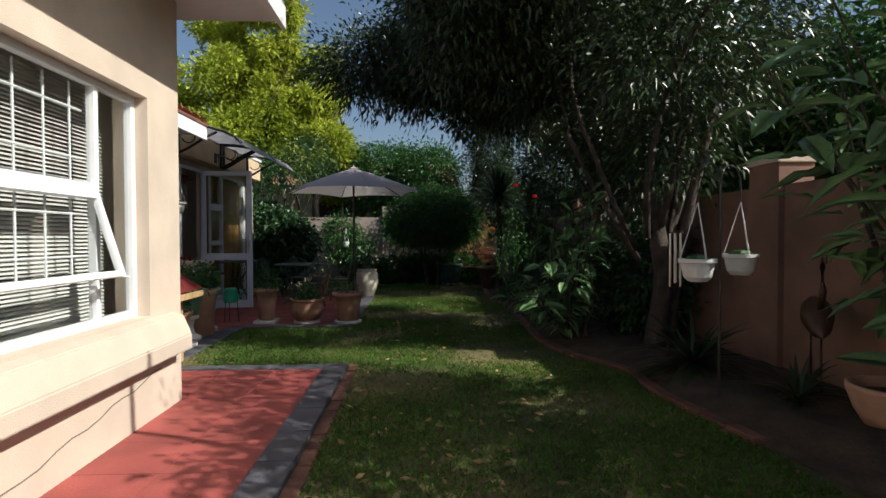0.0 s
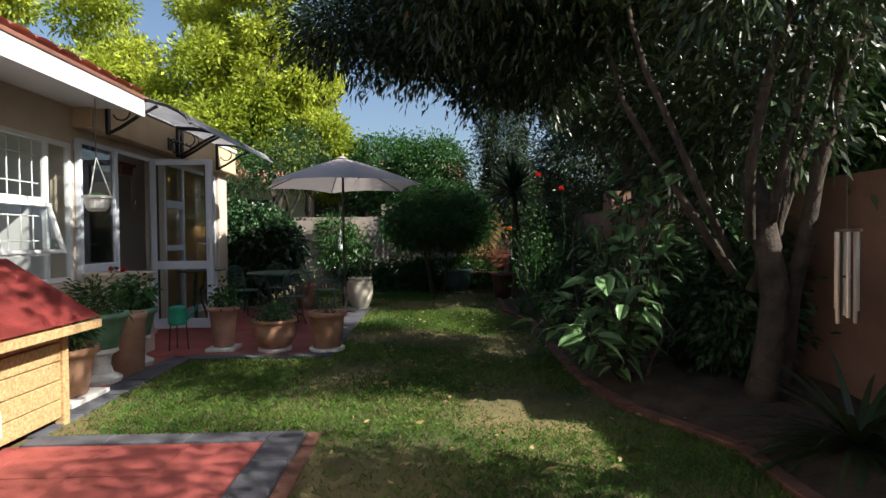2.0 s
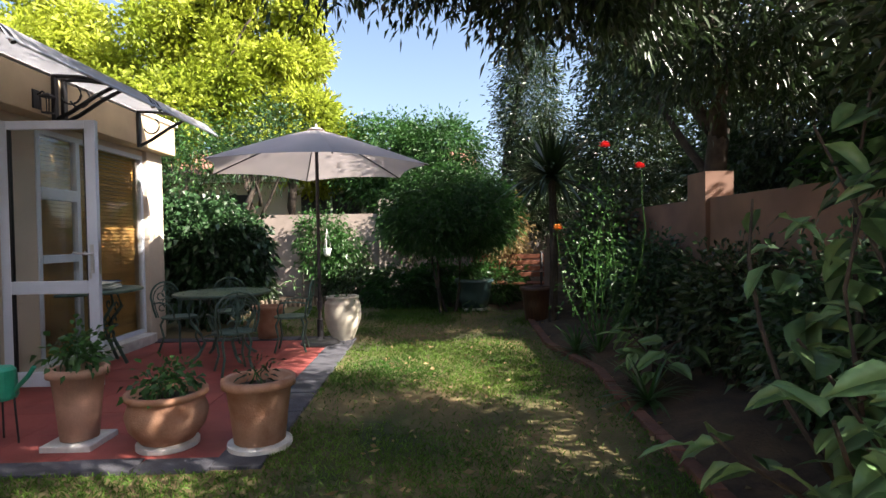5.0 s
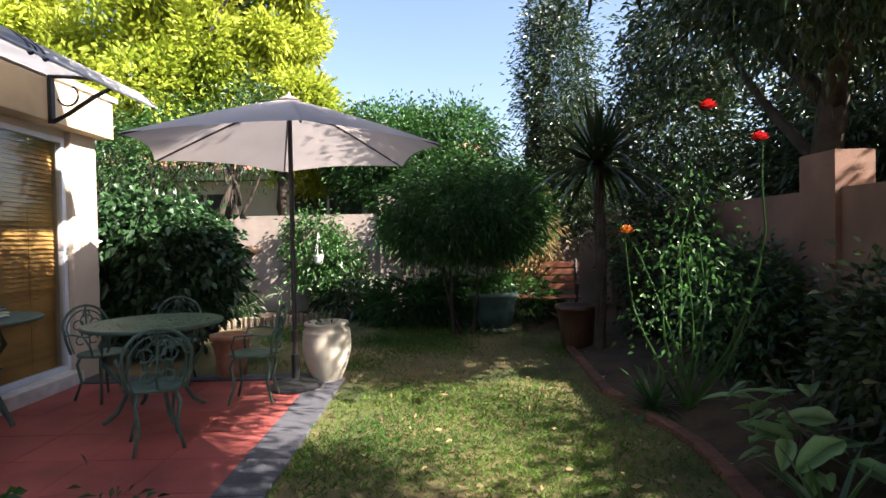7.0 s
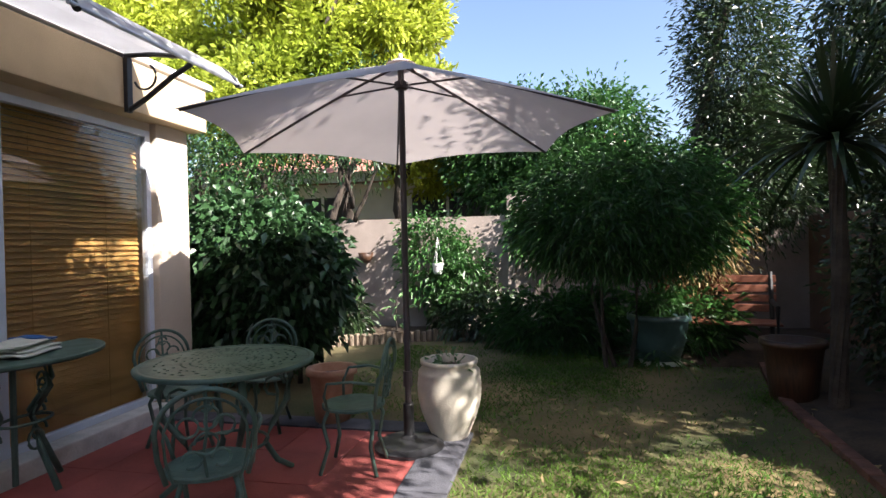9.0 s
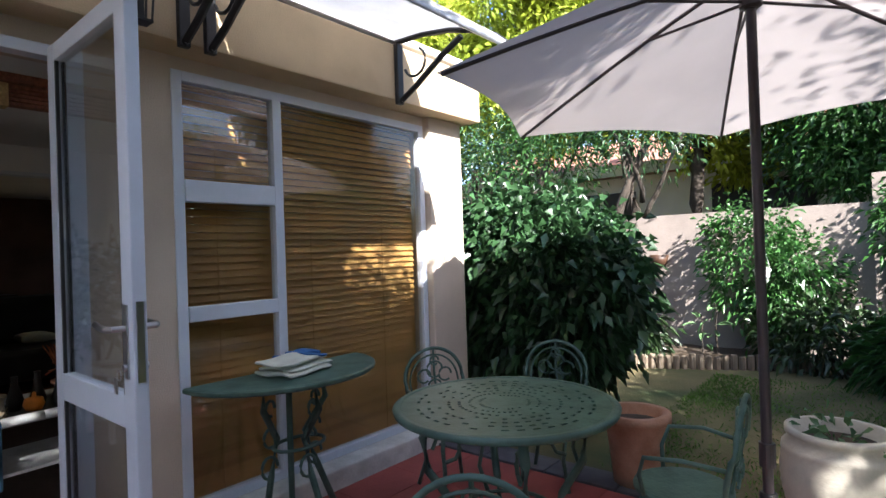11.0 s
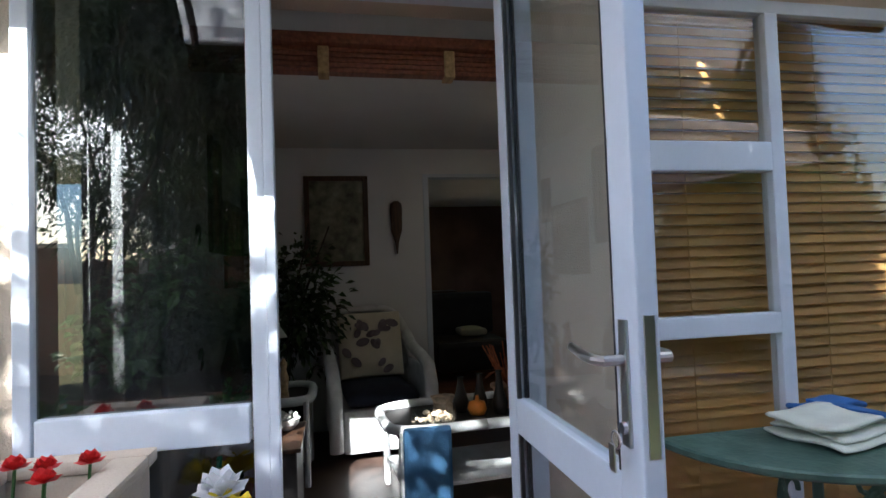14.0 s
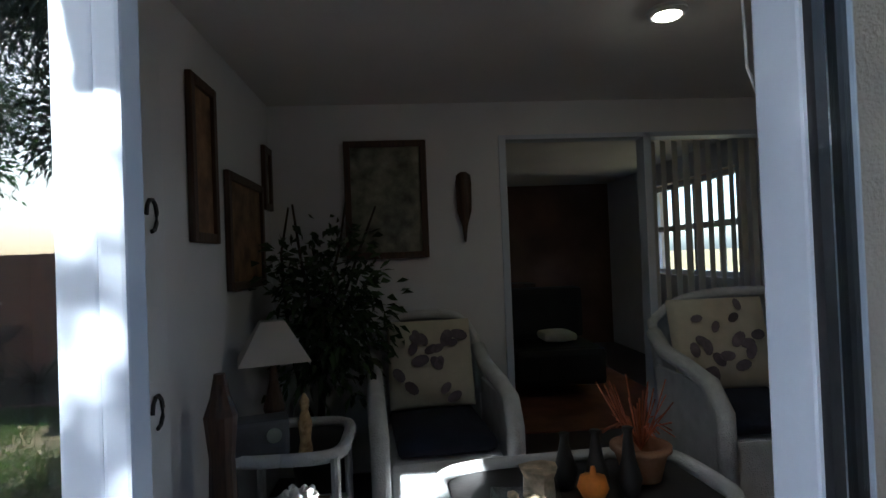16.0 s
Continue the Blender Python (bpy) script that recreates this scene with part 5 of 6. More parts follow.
tb = empty("garden_table", "round green cast-metal table with a pierced top", "table", m=pose(-2.14, 10.12, -0.022))
part("tabletop", pierced_top(0.455, 0.735), IRONGREEN, tb)
part("rim", lathe(bmesh.new(), [(0.45, .705), (.48, .712), (.485, .73), (.472, .738), (.448, .736), (.45, .705)], 56), IRONGREEN, tb, smooth=True)
for k in range(4):
    a = radians(45 + 90 * k)
    c, s = math.cos(a), math.sin(a)
    prof = [(.30, .71), (.36, .60), (.34, .46), (.24, .32), (.20, .22), (.27, .10), (.36, .038)]
    lg = part("leg", one_tube([(r * c, r * s, z) for r, z in prof], 0.020, 8, 0.8), IRONGREEN, tb, smooth=True)
    part("scroll", one_tube([(c * (.26 + .06 * math.cos(t)), s * (.26 + .06 * math.cos(t)), .55 + .06 * math.sin(t)) for t in (0, .8, 1.6, 2.4, 3.2, 4, 4.8)], 0.009, 6), IRONGREEN, lg)
part("ring", one_tube(arc((0, 0, .26), .21, 0, 360, 24, "xy"), 0.009, 6), IRONGREEN, tb)

# half-round console against the window
ct = empty("console_table", "half-round green cast-metal table against the window", "table", m=pose(-3.33, 9.80, 0.122))
bm = bmesh.new()
HA = [radians(-90 + 180 * i / 28) for i in range(29)]
rings = [[bm.verts.new((q * 0.46 * math.cos(a), q * 0.52 * math.sin(a), z)) for a in HA] for q, z in ((0.98, .64), (1.0, .648), (1.0, .662), (0.985, .667))]
for lo, hi in zip(rings, rings[1:]):
    for k in range(28):
        bm.faces.new((lo[k], lo[k + 1], hi[k + 1], hi[k]))
    bm.faces.new((lo[28], lo[0], hi[0], hi[28]))
bm.faces.new(rings[0])
bm.faces.new(rings[-1])
part("tabletop", bm, IRONGREEN, ct)
for k, (px, py) in enumerate(((0.10, -0.17), (0.10, 0.17), (0.26, 0.0))):
    b = part("leg", one_tube([(px, py, .665), (px * 1.2, py * 1.1, .5), (px * .7, py * .5, .33), (px * .9, py * .8, .16), (px * 1.35, py * 1.25, -0.074)], 0.017, 8), IRONGREEN, ct, smooth=True)
    for q in range(3):
        part("scroll", one_tube([(px * (.8 + .1 * q) , py * .8 + (.045 - .01 * q) * math.cos(t), .20 + .15 * q + (.055 - .008 * q) * math.sin(t)) for t in [0.5 * i for i in range(11)]], 0.008, 6), IRONGREEN, b)
part("post", one_tube([(0.06, 0, .665), (0.06, 0, -0.074)], 0.016, 8), IRONGREEN, ct)
part("ring", one_tube([(0.14 + .1 * math.cos(t), .14 * math.sin(t), .30) for t in [2 * math.pi * i / 16 for i in range(17)]], 0.009, 6), IRONGREEN, ct)
tw = empty("folded_towel", "folded cream towels with a blue cloth on the console", "towel", m=pose(-3.17, 9.77, 0.789, 0, 0, 12))
for k in range(3):
    bm = soft_box(.24 - .02 * k, .30, .026, .5)
    for v in bm.verts:
        v.co.z += 0.018 + 0.024 * k + 0.006 * math.sin(v.co.x * 30 + k * 2) + 0.004 * math.sin(v.co.y * 24)
        v.co.y += 0.02 * math.sin(k * 2.0)
    part("fold", bm, TOWEL, tw, smooth=True)
bm = soft_box(.10, .26, .03, .5)
for v in bm.verts:
    v.co += Vector((-.10, .13, .062 + .008 * math.sin(v.co.y * 30)))
part("blue_cloth", bm, TOWELB, tw, "blue cloth band", smooth=True)
bm = one_box(-.13, .125, .07, .11, .075, .084, .003)
part("blue_band", bm, TOWELB, tw)


def cast_chair(m):
    c = empty("garden_chair", "green cast-metal garden chair with scrolled back", "chair", "chairs round the table", m)
    part("seat", lathe(bmesh.new(), [(0.19, .425), (.205, .43), (.205, .445), (.19, .452), (.05, .445), (.01, .444)], 28), IRONGREEN, c)
    for k, a in enumerate((40, 140, 220, 320)):
        x, y = .17 * math.cos(radians(a)), .17 * math.sin(radians(a))
        part("leg", one_tube([(x, y, .43), (x * 1.25, y * 1.25, .34), (x * 1.05, y * 1.05, .18), (x * 1.4, y * 1.4, .004)], 0.013, 7), IRONGREEN, c, smooth=True)
    out = [(-.185, -.17, .44), (-.20, -.20, .56), (-.22, -.205, .66)] + [(-.235 - .02 * math.sin(t), -.205 * math.cos(t), .68 + .20 * math.sin(t)) for t in [math.pi * i / 14 for i in range(15)]] + [(-.22, .205, .66), (-.20, .20, .56), (-.185, .17, .44)]
    b = part("backrest", one_tube(out, 0.012, 8), IRONGREEN, c, smooth=True)
    part("inner_arch", one_tube([(x * .99, y * .84, .44 + (z - .44) * .9) for x, y, z in out], 0.007, 6), IRONGREEN, b)
    for (yy, zz, r) in ((0, .74, .055), (-.075, .70, .045), (.075, .70, .045), (0, .62, .05), (-.06, .55, .04), (.06, .55, .04), (0, .80, .03)):
        part("scroll", one_tube([(-.225, yy + r * math.cos(t), zz + r * math.sin(t)) for t in [math.pi * i / 7 for i in range(13)]], 0.007, 6), IRONGREEN, b)
    part("splat", one_tube([(-.19, 0, .44), (-.21, .015, .56), (-.225, 0, .66), (-.24, 0, .87)], 0.008, 6), IRONGREEN, b)
    for sgn in (-1, 1):
        part("armrest", one_tube([(-.21, sgn * .2, .62), (-.05, sgn * .235, .645), (.10, sgn * .23, .63), (.13, sgn * .20, .54), (.12, sgn * .17, .44)], 0.010, 7), IRONGREEN, c, smooth=True)
    return c


ch = cast_chair(pose(-1.80, 9.46, 0.014, 0, 0, 122))
ch.scale = (0.92, 0.92, 0.88)
for x, y, a in ((-2.80, 10.55, -25), (-2.42, 11.0, -75), (-1.5, 10.42, 185)):
    copy_thing(ch, pose(x, y, 0.014, 0, 0, a))

# ---- bench ----
bn = empty("garden_bench", "red-brown slatted wooden garden bench", "bench", m=pose(1.35, 13.75, 0.03, 0, 0, 168))
for i in range(4):
    part("seat_slat", one_box(-.65, .65, -.20 + .105 * i, -.12 + .105 * i, .40, .425, .006), WOODR, bn)
for i in range(4):
    part("back_slat", one_box(-.65, .65, -.25 - .025 * i, -.225 - .025 * i, .50 + .105 * i, .58 + .105 * i, .006), WOODR, bn)
for x in (-.6, .6):
    part("side", tube(tube(bmesh.new(), [(x, .2, .0), (x, .2, .6), (x, -.2, .62)], .025, 8), [(x, -.18, 0), (x, -.2, .45), (x, -.33, .93)], .025, 8), BLACKM, bn)

# ---- hanging things ----
def hanging_pot(x, y, z, top, label, r=0.11):
    h = empty("hanging_pot", label, "hanging pot", "hanging pots", pose(x, y, z))
    part("bowl", lathe(bmesh.new(), [(r * .55, 0), (r * .8, .03), (r * .95, .12), (r * 1.08, .125), (r * 1.08, .15), (r * .95, .15), (r * .9, .08)], 24), PLASTICW, h)
    part("soil", lathe(bmesh.new(), [(r * .92, .12), (.01, .125)], 16), SOIL, h)
    for a in (30, 150, 270):
        part("cord", one_tube([(r * math.cos(radians(a)), r * math.sin(radians(a)), .14), (0, 0, .52)], 0.004, 5), PLASTICW, h)
    part("hook", one_tube([(0, 0, .52), (0, 0, top - z)], 0.004, 5), BLACKM, h)
    part("sprig", lathe(bmesh.new(), [(r * .8, .13), (r * .5, .17), (.01, .18)], 9, None, .3), LEAFG, h)
    return h


sh = empty("shepherd_hook", "black double shepherd hook stake", "garden hook", m=pose(2.07, 3.66, 0.06, 0, 0, 31))
part("stake", one_tube([(0, 0, 0), (0, 0, 1.62)], 0.009, 8), BLACKM, sh)
for sgn in (-1, 1):
    part("arm", one_tube([(0, 0, 1.45)] + [(sgn * (.13 - .13 * math.cos(t)), 0, 1.5 + .13 * math.sin(t)) for t in [math.pi * i / 9 for i in range(10)]], 0.007, 6), BLACKM, sh)
hanging_pot(1.84, 3.52, 0.90, 1.56, "white plastic hanging pot on cords")
hanging_pot(2.30, 3.80, 0.92, 1.56, "white plastic hanging pot on cords")
hanging_pot(-1.95, 14.9, 0.92, 1.7, "small white hanging cup by the back wall", 0.08)
hanging_pot(-3.08, 7.1, 1.50, 2.59, "small white hanging pot under the eave", 0.12)


def chime(x, y, z0, z1, n, label):
    c = empty("wind_chime", label, "wind chime", "wind chimes", pose(x, y, 0))
    part("disc", lathe(bmesh.new(), [(.055, z1), (.055, z1 + .012)], 16), WOODD, c)
    for i in range(n):
        a = 2 * math.pi * i / n
        part("tube", one_tube([(.04 * math.cos(a), .04 * math.sin(a), z1), (.04 * math.cos(a), .04 * math.sin(a), z0 + .03 * (i % 3))], 0.0085, 8), METAL, c)
    part("cord", one_tube([(0, 0, z1), (0, 0, z1 + .5)], 0.002, 4), BLACKM, c)
    part("clapper", lathe(bmesh.new(), [(.02, (z0 + z1) / 2), (.02, (z0 + z1) / 2 + .01)], 10), WOODD, c)


chime(1.93, 4.02, 0.82, 1.22, 6, "silver tube wind chime hanging in the tree")
chime(2.08, 6.0, 1.38, 1.70, 6, "small silver wind chime hanging in the tree")

# bird sculpture by the east wall
bm = bmesh.new()
lathe(bm, [(0.01, -.26), (.06, -.18), (.10, -.02), (.09, .10), (.04, .20), (.015, .25)], 14, Matrix.Translation((0, 0, .55)) @ Matrix.Rotation(radians(65), 4, 'Y'))
tube(bm, [(-.16, 0, .62), (-.24, 0, .75), (-.20, 0, .90), (-.23, 0, 1.0), (-.29, 0, .98), (-.34, 0, .93)], .022, 8, .5)
tube(bm, [(.02, .03, .48), (.03, .03, .25), (0, .03, .0)], .010, 6)
tube(bm, [(.02, -.03, .48), (.05, -.03, .25), (.02, -.03, .0)], .010, 6)
bd = tagged(part("bird_sculpture", bm, WOODD, smooth=True), "dark metal wading-bird garden sculpture", "sculpture")
bd.matrix_basis = pose(2.72, 3.60, 0.10, 0, 0, 60)
# wall pot on the back wall
wp = pot("wall_pot", "small dark pot fixed on the back wall", -3.19, 15.36, [(0.05, 0), (.10, .06), (.12, .16), (.10, .16), (.09, .1)], WOODD, z=1.08)

# ---- room furniture ----
def wicker_seat(name, label, m, w, category):
    """White wicker armchair or sofa; faces +x."""
    c = empty(name, label, category, m=m)
    hw = w / 2
    bm = bmesh.new()
    box(bm, -.34, .32, -hw + .03, hw - .03, .06, .36, .03)
    part("base", bm, WICKER, c)
    prof = [(-.34, .36), (-.36, .7), (-.42, 1.02)]
    bm = bmesh.new()
    n = 12
    rows = []
    for i in range(n + 1):
        y = -hw + w * i / n
        u = abs(2 * i / n - 1)
        top = 1.0 - 0.16 * u ** 4
        rows.append([bm.verts.new((-.30 - .12 * t - .02 * (1 - u * u), y, .34 + (top - .34) * t)) for t in (0, .25, .5, .75, 1)])
    for a, b in zip(rows, rows[1:]):
        for k in range(4):
            bm.faces.new((a[k], a[k + 1], b[k + 1], b[k]))
    bmesh.ops.solidify(bm, geom=bm.faces[:], thickness=0.05)
    part("backrest", bm, WICKER, c, smooth=True)
    rim = [(-.42 - .01, -hw + w * i / n, 1.005 - 0.16 * abs(2 * i / n - 1) ** 4) for i in range(n + 1)]
    part("back_rim", one_tube([(-.34, -hw, .5)] + rim + [(-.34, hw, .5)], .032, 10), WICKER, c, smooth=True)
    for sgn in (-1, 1):
        y = sgn * (hw + .02)
        pts = [(-.40, y * .98, .78), (-.25, y, .70), (.05, y * 1.02, .66), (.25, y * 1.02, .62), (.34, y, .50), (.35, y, .10)]
        a = part("armrest", one_tube(pts, .045, 10), WICKER, c, smooth=True)
        part("arm_panel", one_box(-.34, .31, min(y - .012, y + .012), max(y - .012, y + .012), .08, .60, .008), WICKER, a)
    k = 1 if w < 1 else 2
    for i in range(k):
        cy = 0 if k == 1 else (-w / 4 + i * w / 2)
        cw = (w - .12) / k
        o = part("seat_cushion", soft_box(.60, cw, .13, .6, .15), NAVY, c, "navy seat cushion", smooth=True)
        o.location = (.02, cy, .42)
        o = part("back_cushion", soft_box(.52, cw, .15, .6, .2), FLORAL, c, "cream back cushion printed with dark leaves", smooth=True)
        mloc = Matrix.Translation((-.24, cy, .73)) @ Matrix.Rotation(radians(76), 4, 'Y')
        o.matrix_basis = mloc
        rs = random.Random(int(w * 100) + i)
        for q in range(16):
            lx, ly = rs.uniform(-.21, .21), rs.uniform(-.42, .42) * cw
            bmf = bmesh.new()
            L = rs.uniform(.035, .055)
            ang = rs.uniform(0, 6.28)
            vs = []
            for t in range(10):
                aa = 2 * math.pi * t / 10
                px, py = L * math.cos(aa), L * .62 * math.sin(aa)
                gx, gy = lx + px * math.cos(ang) - py * math.sin(ang), ly + px * math.sin(ang) + py * math.cos(ang)
                u, v2 = abs(gx) / .26, abs(gy) / (cw / 2)
                hz = .075 * ((1 - .35 * max(min(1, u) ** 4, min(1, v2) ** 4)) + .2 * (1 - u * u) * (1 - v2 * v2)) + .004
                vs.append(bmf.verts.new((gx, gy, hz)))
            bmf.faces.new(vs)
            part("printed_leaf", bmf, FLORALD, o)
    return c


wicker_chair = wicker_seat("wicker_armchair", "white wicker armchair with floral and navy cushions", pose(-5.72, 8.565, 0.1, 0, 0, 5), 0.60, "armchair")
wicker_chair.scale = (1, 1, 0.94)
wicker_seat("wicker_sofa", "white wicker sofa with floral and navy cushions", pose(-5.66, 10.54, 0.1, 0, 0, 0), 1.25, "sofa")


def cane_table(name, label, x, y, z, lx, ly, rot, category):
    t = empty(name, label, category, m=pose(x, y, 0.1, 0, 0, rot))
    part("tabletop", one_box(-lx, lx, -ly, ly, z - .03, z - .012, .006), DARKTHING, t, "dark glass top")
    pts = []
    for i in range(33):
        a = 2 * math.pi * i / 32
        c, s = math.cos(a), math.sin(a)
        pts.append((lx * 1.06 * math.copysign(abs(c) ** .45, c), ly * 1.08 * math.copysign(abs(s) ** .45, s), z))
    part("rim", one_tube(pts, .028, 8), WICKER, t, smooth=True)
    for sx in (-1, 1):
        for sy in (-1, 1):
            bm = bmesh.new()
            for d in (-.02, .02):
                tube(bm, [(sx * lx * .95 + d, sy * ly * .95, z), (sx * lx * .95 + d, sy * ly * .95, .004)], .017, 8)
            part("leg", bm, WICKER, t)
    part("shelf", one_box(-lx * .95, lx * .95, -ly * .95, ly * .95, .14, .16, .004), WICKER, t)
    return t


cane_table("coffee_table", "white cane coffee table with a dark top", -4.78, 9.02, 0.44, .27, .46, 4, "coffee table")
cane_table("side_table", "white cane side table holding a lamp", -5.32, 7.90, 0.50, .24, .22, 0, "side table")
lp = empty("table_lamp", "table lamp with a pale pleated square shade", "lamp", m=pose(-5.36, 7.81, 0.6))
part("stem", lathe(bmesh.new(), [(.06, .002), (.065, .02), (.03, .05), (.05, .14), (.02, .26), (.012, .40)], 16), WOODD, lp)
part("shade", lathe(bmesh.new(), [(.215, .355), (.075, .53), (.07, .53), (.21, .355)], 4, Matrix.Rotation(math.pi / 4 + .3, 4, 'Z')), SHADE, lp)
rd = empty("radio", "small grey radio on the side table", "radio", m=pose(-5.16, 7.80, 0.602, 0, 0, 15))
part("body", one_box(-.07, .07, -.11, .11, 0, .15, .015), mat("grey_plastic", (.12, .12, .13), .4), rd)
part("dial", one_tube([(.07, .05, .09), (.078, .05, .09)], .03, 14), METAL, rd)
bt = tagged(part("wooden_figure", lathe(bmesh.new(), [(.03, 0), (.022, .05), (.03, .12), (.015, .17), (.022, .21), (.005, .24)], 14)  , WOODP), "small carved wooden ornament on the side table", "ornament")
bt.location = (-5.16, 7.98, 0.602)
fp = pot("indoor_planter", "dark indoor planter in the room corner", -5.9, 7.92, flare(.13, .17, .34), DARKTHING, z=0.1)
e = empty("indoor_fig", "tall dark indoor fig tree in the corner", "plant")
bm = bmesh.new()
for i in range(4):
    limb(bm, (-5.9, 7.92, .38), (-5.9 + rr.uniform(-.2, .2), 7.95 + rr.uniform(-.2, .35), 1.7), .014, .006, .1, 5, 6, rr)
part("trunk", bm, BARK, e)
foliage("leaves", [(-5.86, 7.98, 1.2, .24, .27, .5), (-5.8, 8.05, 1.05, .24, .26, .4)], 140, 9, .07, .08, .034, LEAFD, e, 301, shell=.3)


def picture(x, y0, y1, z0, z1, label, art, wood=WOODD, axis="x"):
    e = empty("framed_picture", label, "picture")
    if axis == "x":
        bar_frame(e, "picture_frame", x, x + .025, y0, y1, z0, z1, .04, wood)
        part("print", one_box(x + .002, x + .010, y0 + .04, y1 - .04, z0 + .04, z1 - .04), art, e)
    else:
        m = Matrix.Translation((0, x, 0)) @ Matrix.Rotation(radians(90), 4, 'Z')
        bar_frame(e, "picture_frame", .0, .025, -y1, -y0, z0, z1, .04, wood, m)
        part("print", one_box(.002, .010, -y1 + .04, -y0 - .04, z0 + .04, z1 - .04, 0, m), art, e)
    return e


picture(RX + 0.002, 8.07, 8.572, 1.39, 2.112, "dark framed print on the pale wall", PICT)
picture(RY0 + 0.002, -5.21, -4.93, 1.48, 2.13, "narrow brown framed print on the side wall", PICTB, WOODD, "y")
picture(RY0 + 0.002, -5.95, -5.34, 1.27, 1.82, "large dark framed picture on the side wall", PICTB, WOODD, "y")
picture(RY0 + 0.002, -6.17, -6.0, 1.70, 2.07, "small dark framed picture in the room corner", PICT, WOODD, "y")
mk = tagged(part("carved_mask", lathe(bmesh.new(), [(.006, -.24), (.018, -.14), (.045, -.05), (.05, .12), (.045, .17), (.02, .19)], 14, Matrix.Diagonal((.5, 1, 1, 1))), WOODD, smooth=True), "long dark carved wooden mask on the wall", "mask")
mk.matrix_basis = pose(RX + .03, 8.795, 1.715)
od = tagged(new("door_2"), "white inner door with black iron hinges", "door", kind="structure")
part("door_leaf", one_box(-4.66, -4.06, RY0 + .002, RY0 + .03, .12, 2.06, .006), WHITE, od)
for z in (.5, .95, 1.55):
    part("iron_scroll", one_tube([(-4.56 + .035 * math.cos(t), RY0 + .035, z + .05 * math.sin(t)) for t in [.6 * i for i in range(9)]], .007, 6), BLACKM, od)
ob = tagged(part("wooden_screen_post", lathe(bmesh.new(), [(.05, 0), (.055, .3), (.045, .6), (.06, .75), (.035, .82), (.02, .9)], 12), WOODD), "dark carved wooden figure standing by the door", "ornament")
ob.location = (-4.86, 7.74, .1)
cb = empty("low_cabinet", "low dark cabinet with white bowls", "cabinet", m=pose(-4.62, 7.93, 0.1))
part("body", one_box(-.22, .22, -.17, .17, .004, .42, .008), DARKTHING, cb)
part("top", one_box(-.24, .24, -.19, .19, .421, .44, .004), WOODD, cb)
for k, (x, y) in enumerate(((-4.58, 7.92), (-4.72, 8.03))):
    b = empty("shell_bowl", "white bowl heaped with pale pebbles", "bowl", "white bowls", pose(x, y, .54))
    part("bowl", lathe(bmesh.new(), [(.03, 0), (.06, .03), (.07, .06), (.06, .06)], 18), PLASTICW, b)
    bm = bmesh.new()
    for i in range(14):
        bmesh.ops.create_icosphere(bm, subdivisions=1, radius=.014, matrix=Matrix.Translation((rr.uniform(-.045, .045), rr.uniform(-.045, .045), .065 + rr.uniform(0, .02))))
    part("pebble_heap", bm, PLASTICW, b)
# things on the coffee table
TZ = 0.535
sb = empty("shell_tray", "glass tray heaped with shells and pods", "tray", m=pose(-4.58, 8.78, TZ))
part("tray", lathe(bmesh.new(), [(.10, -.006), (.16, .05), (.165, .055), (.155, .055), (.095, .004)], 4, Matrix.Rotation(.6, 4, 'Z')), GLASS, sb)
bm = bmesh.new()
for i in range(36):
    a, r = rr.uniform(0, 6.28), .10 * math.sqrt(rr.random())
    bmesh.ops.create_icosphere(bm, subdivisions=1, radius=rr.uniform(.014, .026), matrix=Matrix.Translation((r * math.cos(a), r * math.sin(a), .03 + .05 * (1 - r / .1) * rr.random() + .012)) @ Matrix.Diagonal((1, .7, .6, 1)))
part("shell_heap", bm, SHELLS, sb)
og = tagged(part("orange_gourd", lathe(bmesh.new(), [(.01, 0), (.04, .008), (.055, .04), (.045, .075), (.012, .085), (.008, .11)], 18, None, .05), ORANGE, smooth=True), "small orange gourd on the coffee table", "ornament")
og.location = (-4.72, 9.05, TZ - .01)
wj = tagged(part("white_crumpled_jar", lathe(bmesh.new(), [(.04, 0), (.06, .03), (.055, .09), (.07, .12), (.05, .125)], 9, None, .12), SHELLS), "crumpled pale shell ornament on the coffee table", "ornament")
wj.location = (-4.72, 8.86, TZ - .01)
cp = pot("copper_pot", "terracotta pot with dried red twigs on the table", -4.85, 9.28, flare(.07, .10, .13, .012, .02), TERRA, z=TZ - .01)
e = empty("dried_twigs", "spray of dried red twigs", "plant")
bm = bmesh.new()
for i in range(46):
    a = rr.uniform(0, 6.28)
    r = rr.uniform(.05, .17)
    tube(bm, [(-4.85, 9.28, TZ + .10), (-4.85 + r * .5 * math.cos(a), 9.28 + r * .5 * math.sin(a), TZ + .2), (-4.85 + r * math.cos(a), 9.28 + r * math.sin(a), TZ + rr.uniform(.14, .36))], .003, 4)
part("twig_spray", bm, DRYRED, e)
for k in range(3):
    vz = tagged(part("dark_vase", lathe(bmesh.new(), [(.03, 0), (.045, .06), (.025, .13), (.015, .18 + .02 * k), (.02, .2 + .02 * k)], 14), DARKTHING, smooth=True), "small dark vase on the coffee table", "vase", "dark vases")
    vz.location = (-4.82 + .05 * k, 8.98 + .10 * k, TZ - .01)
cl = tagged(part("blue_runner", one_box(-4.46, -4.41, 8.60, 8.84, .20, .57, .02), BLUECLOTH), "blue cloth hanging over the coffee table end", "cloth")
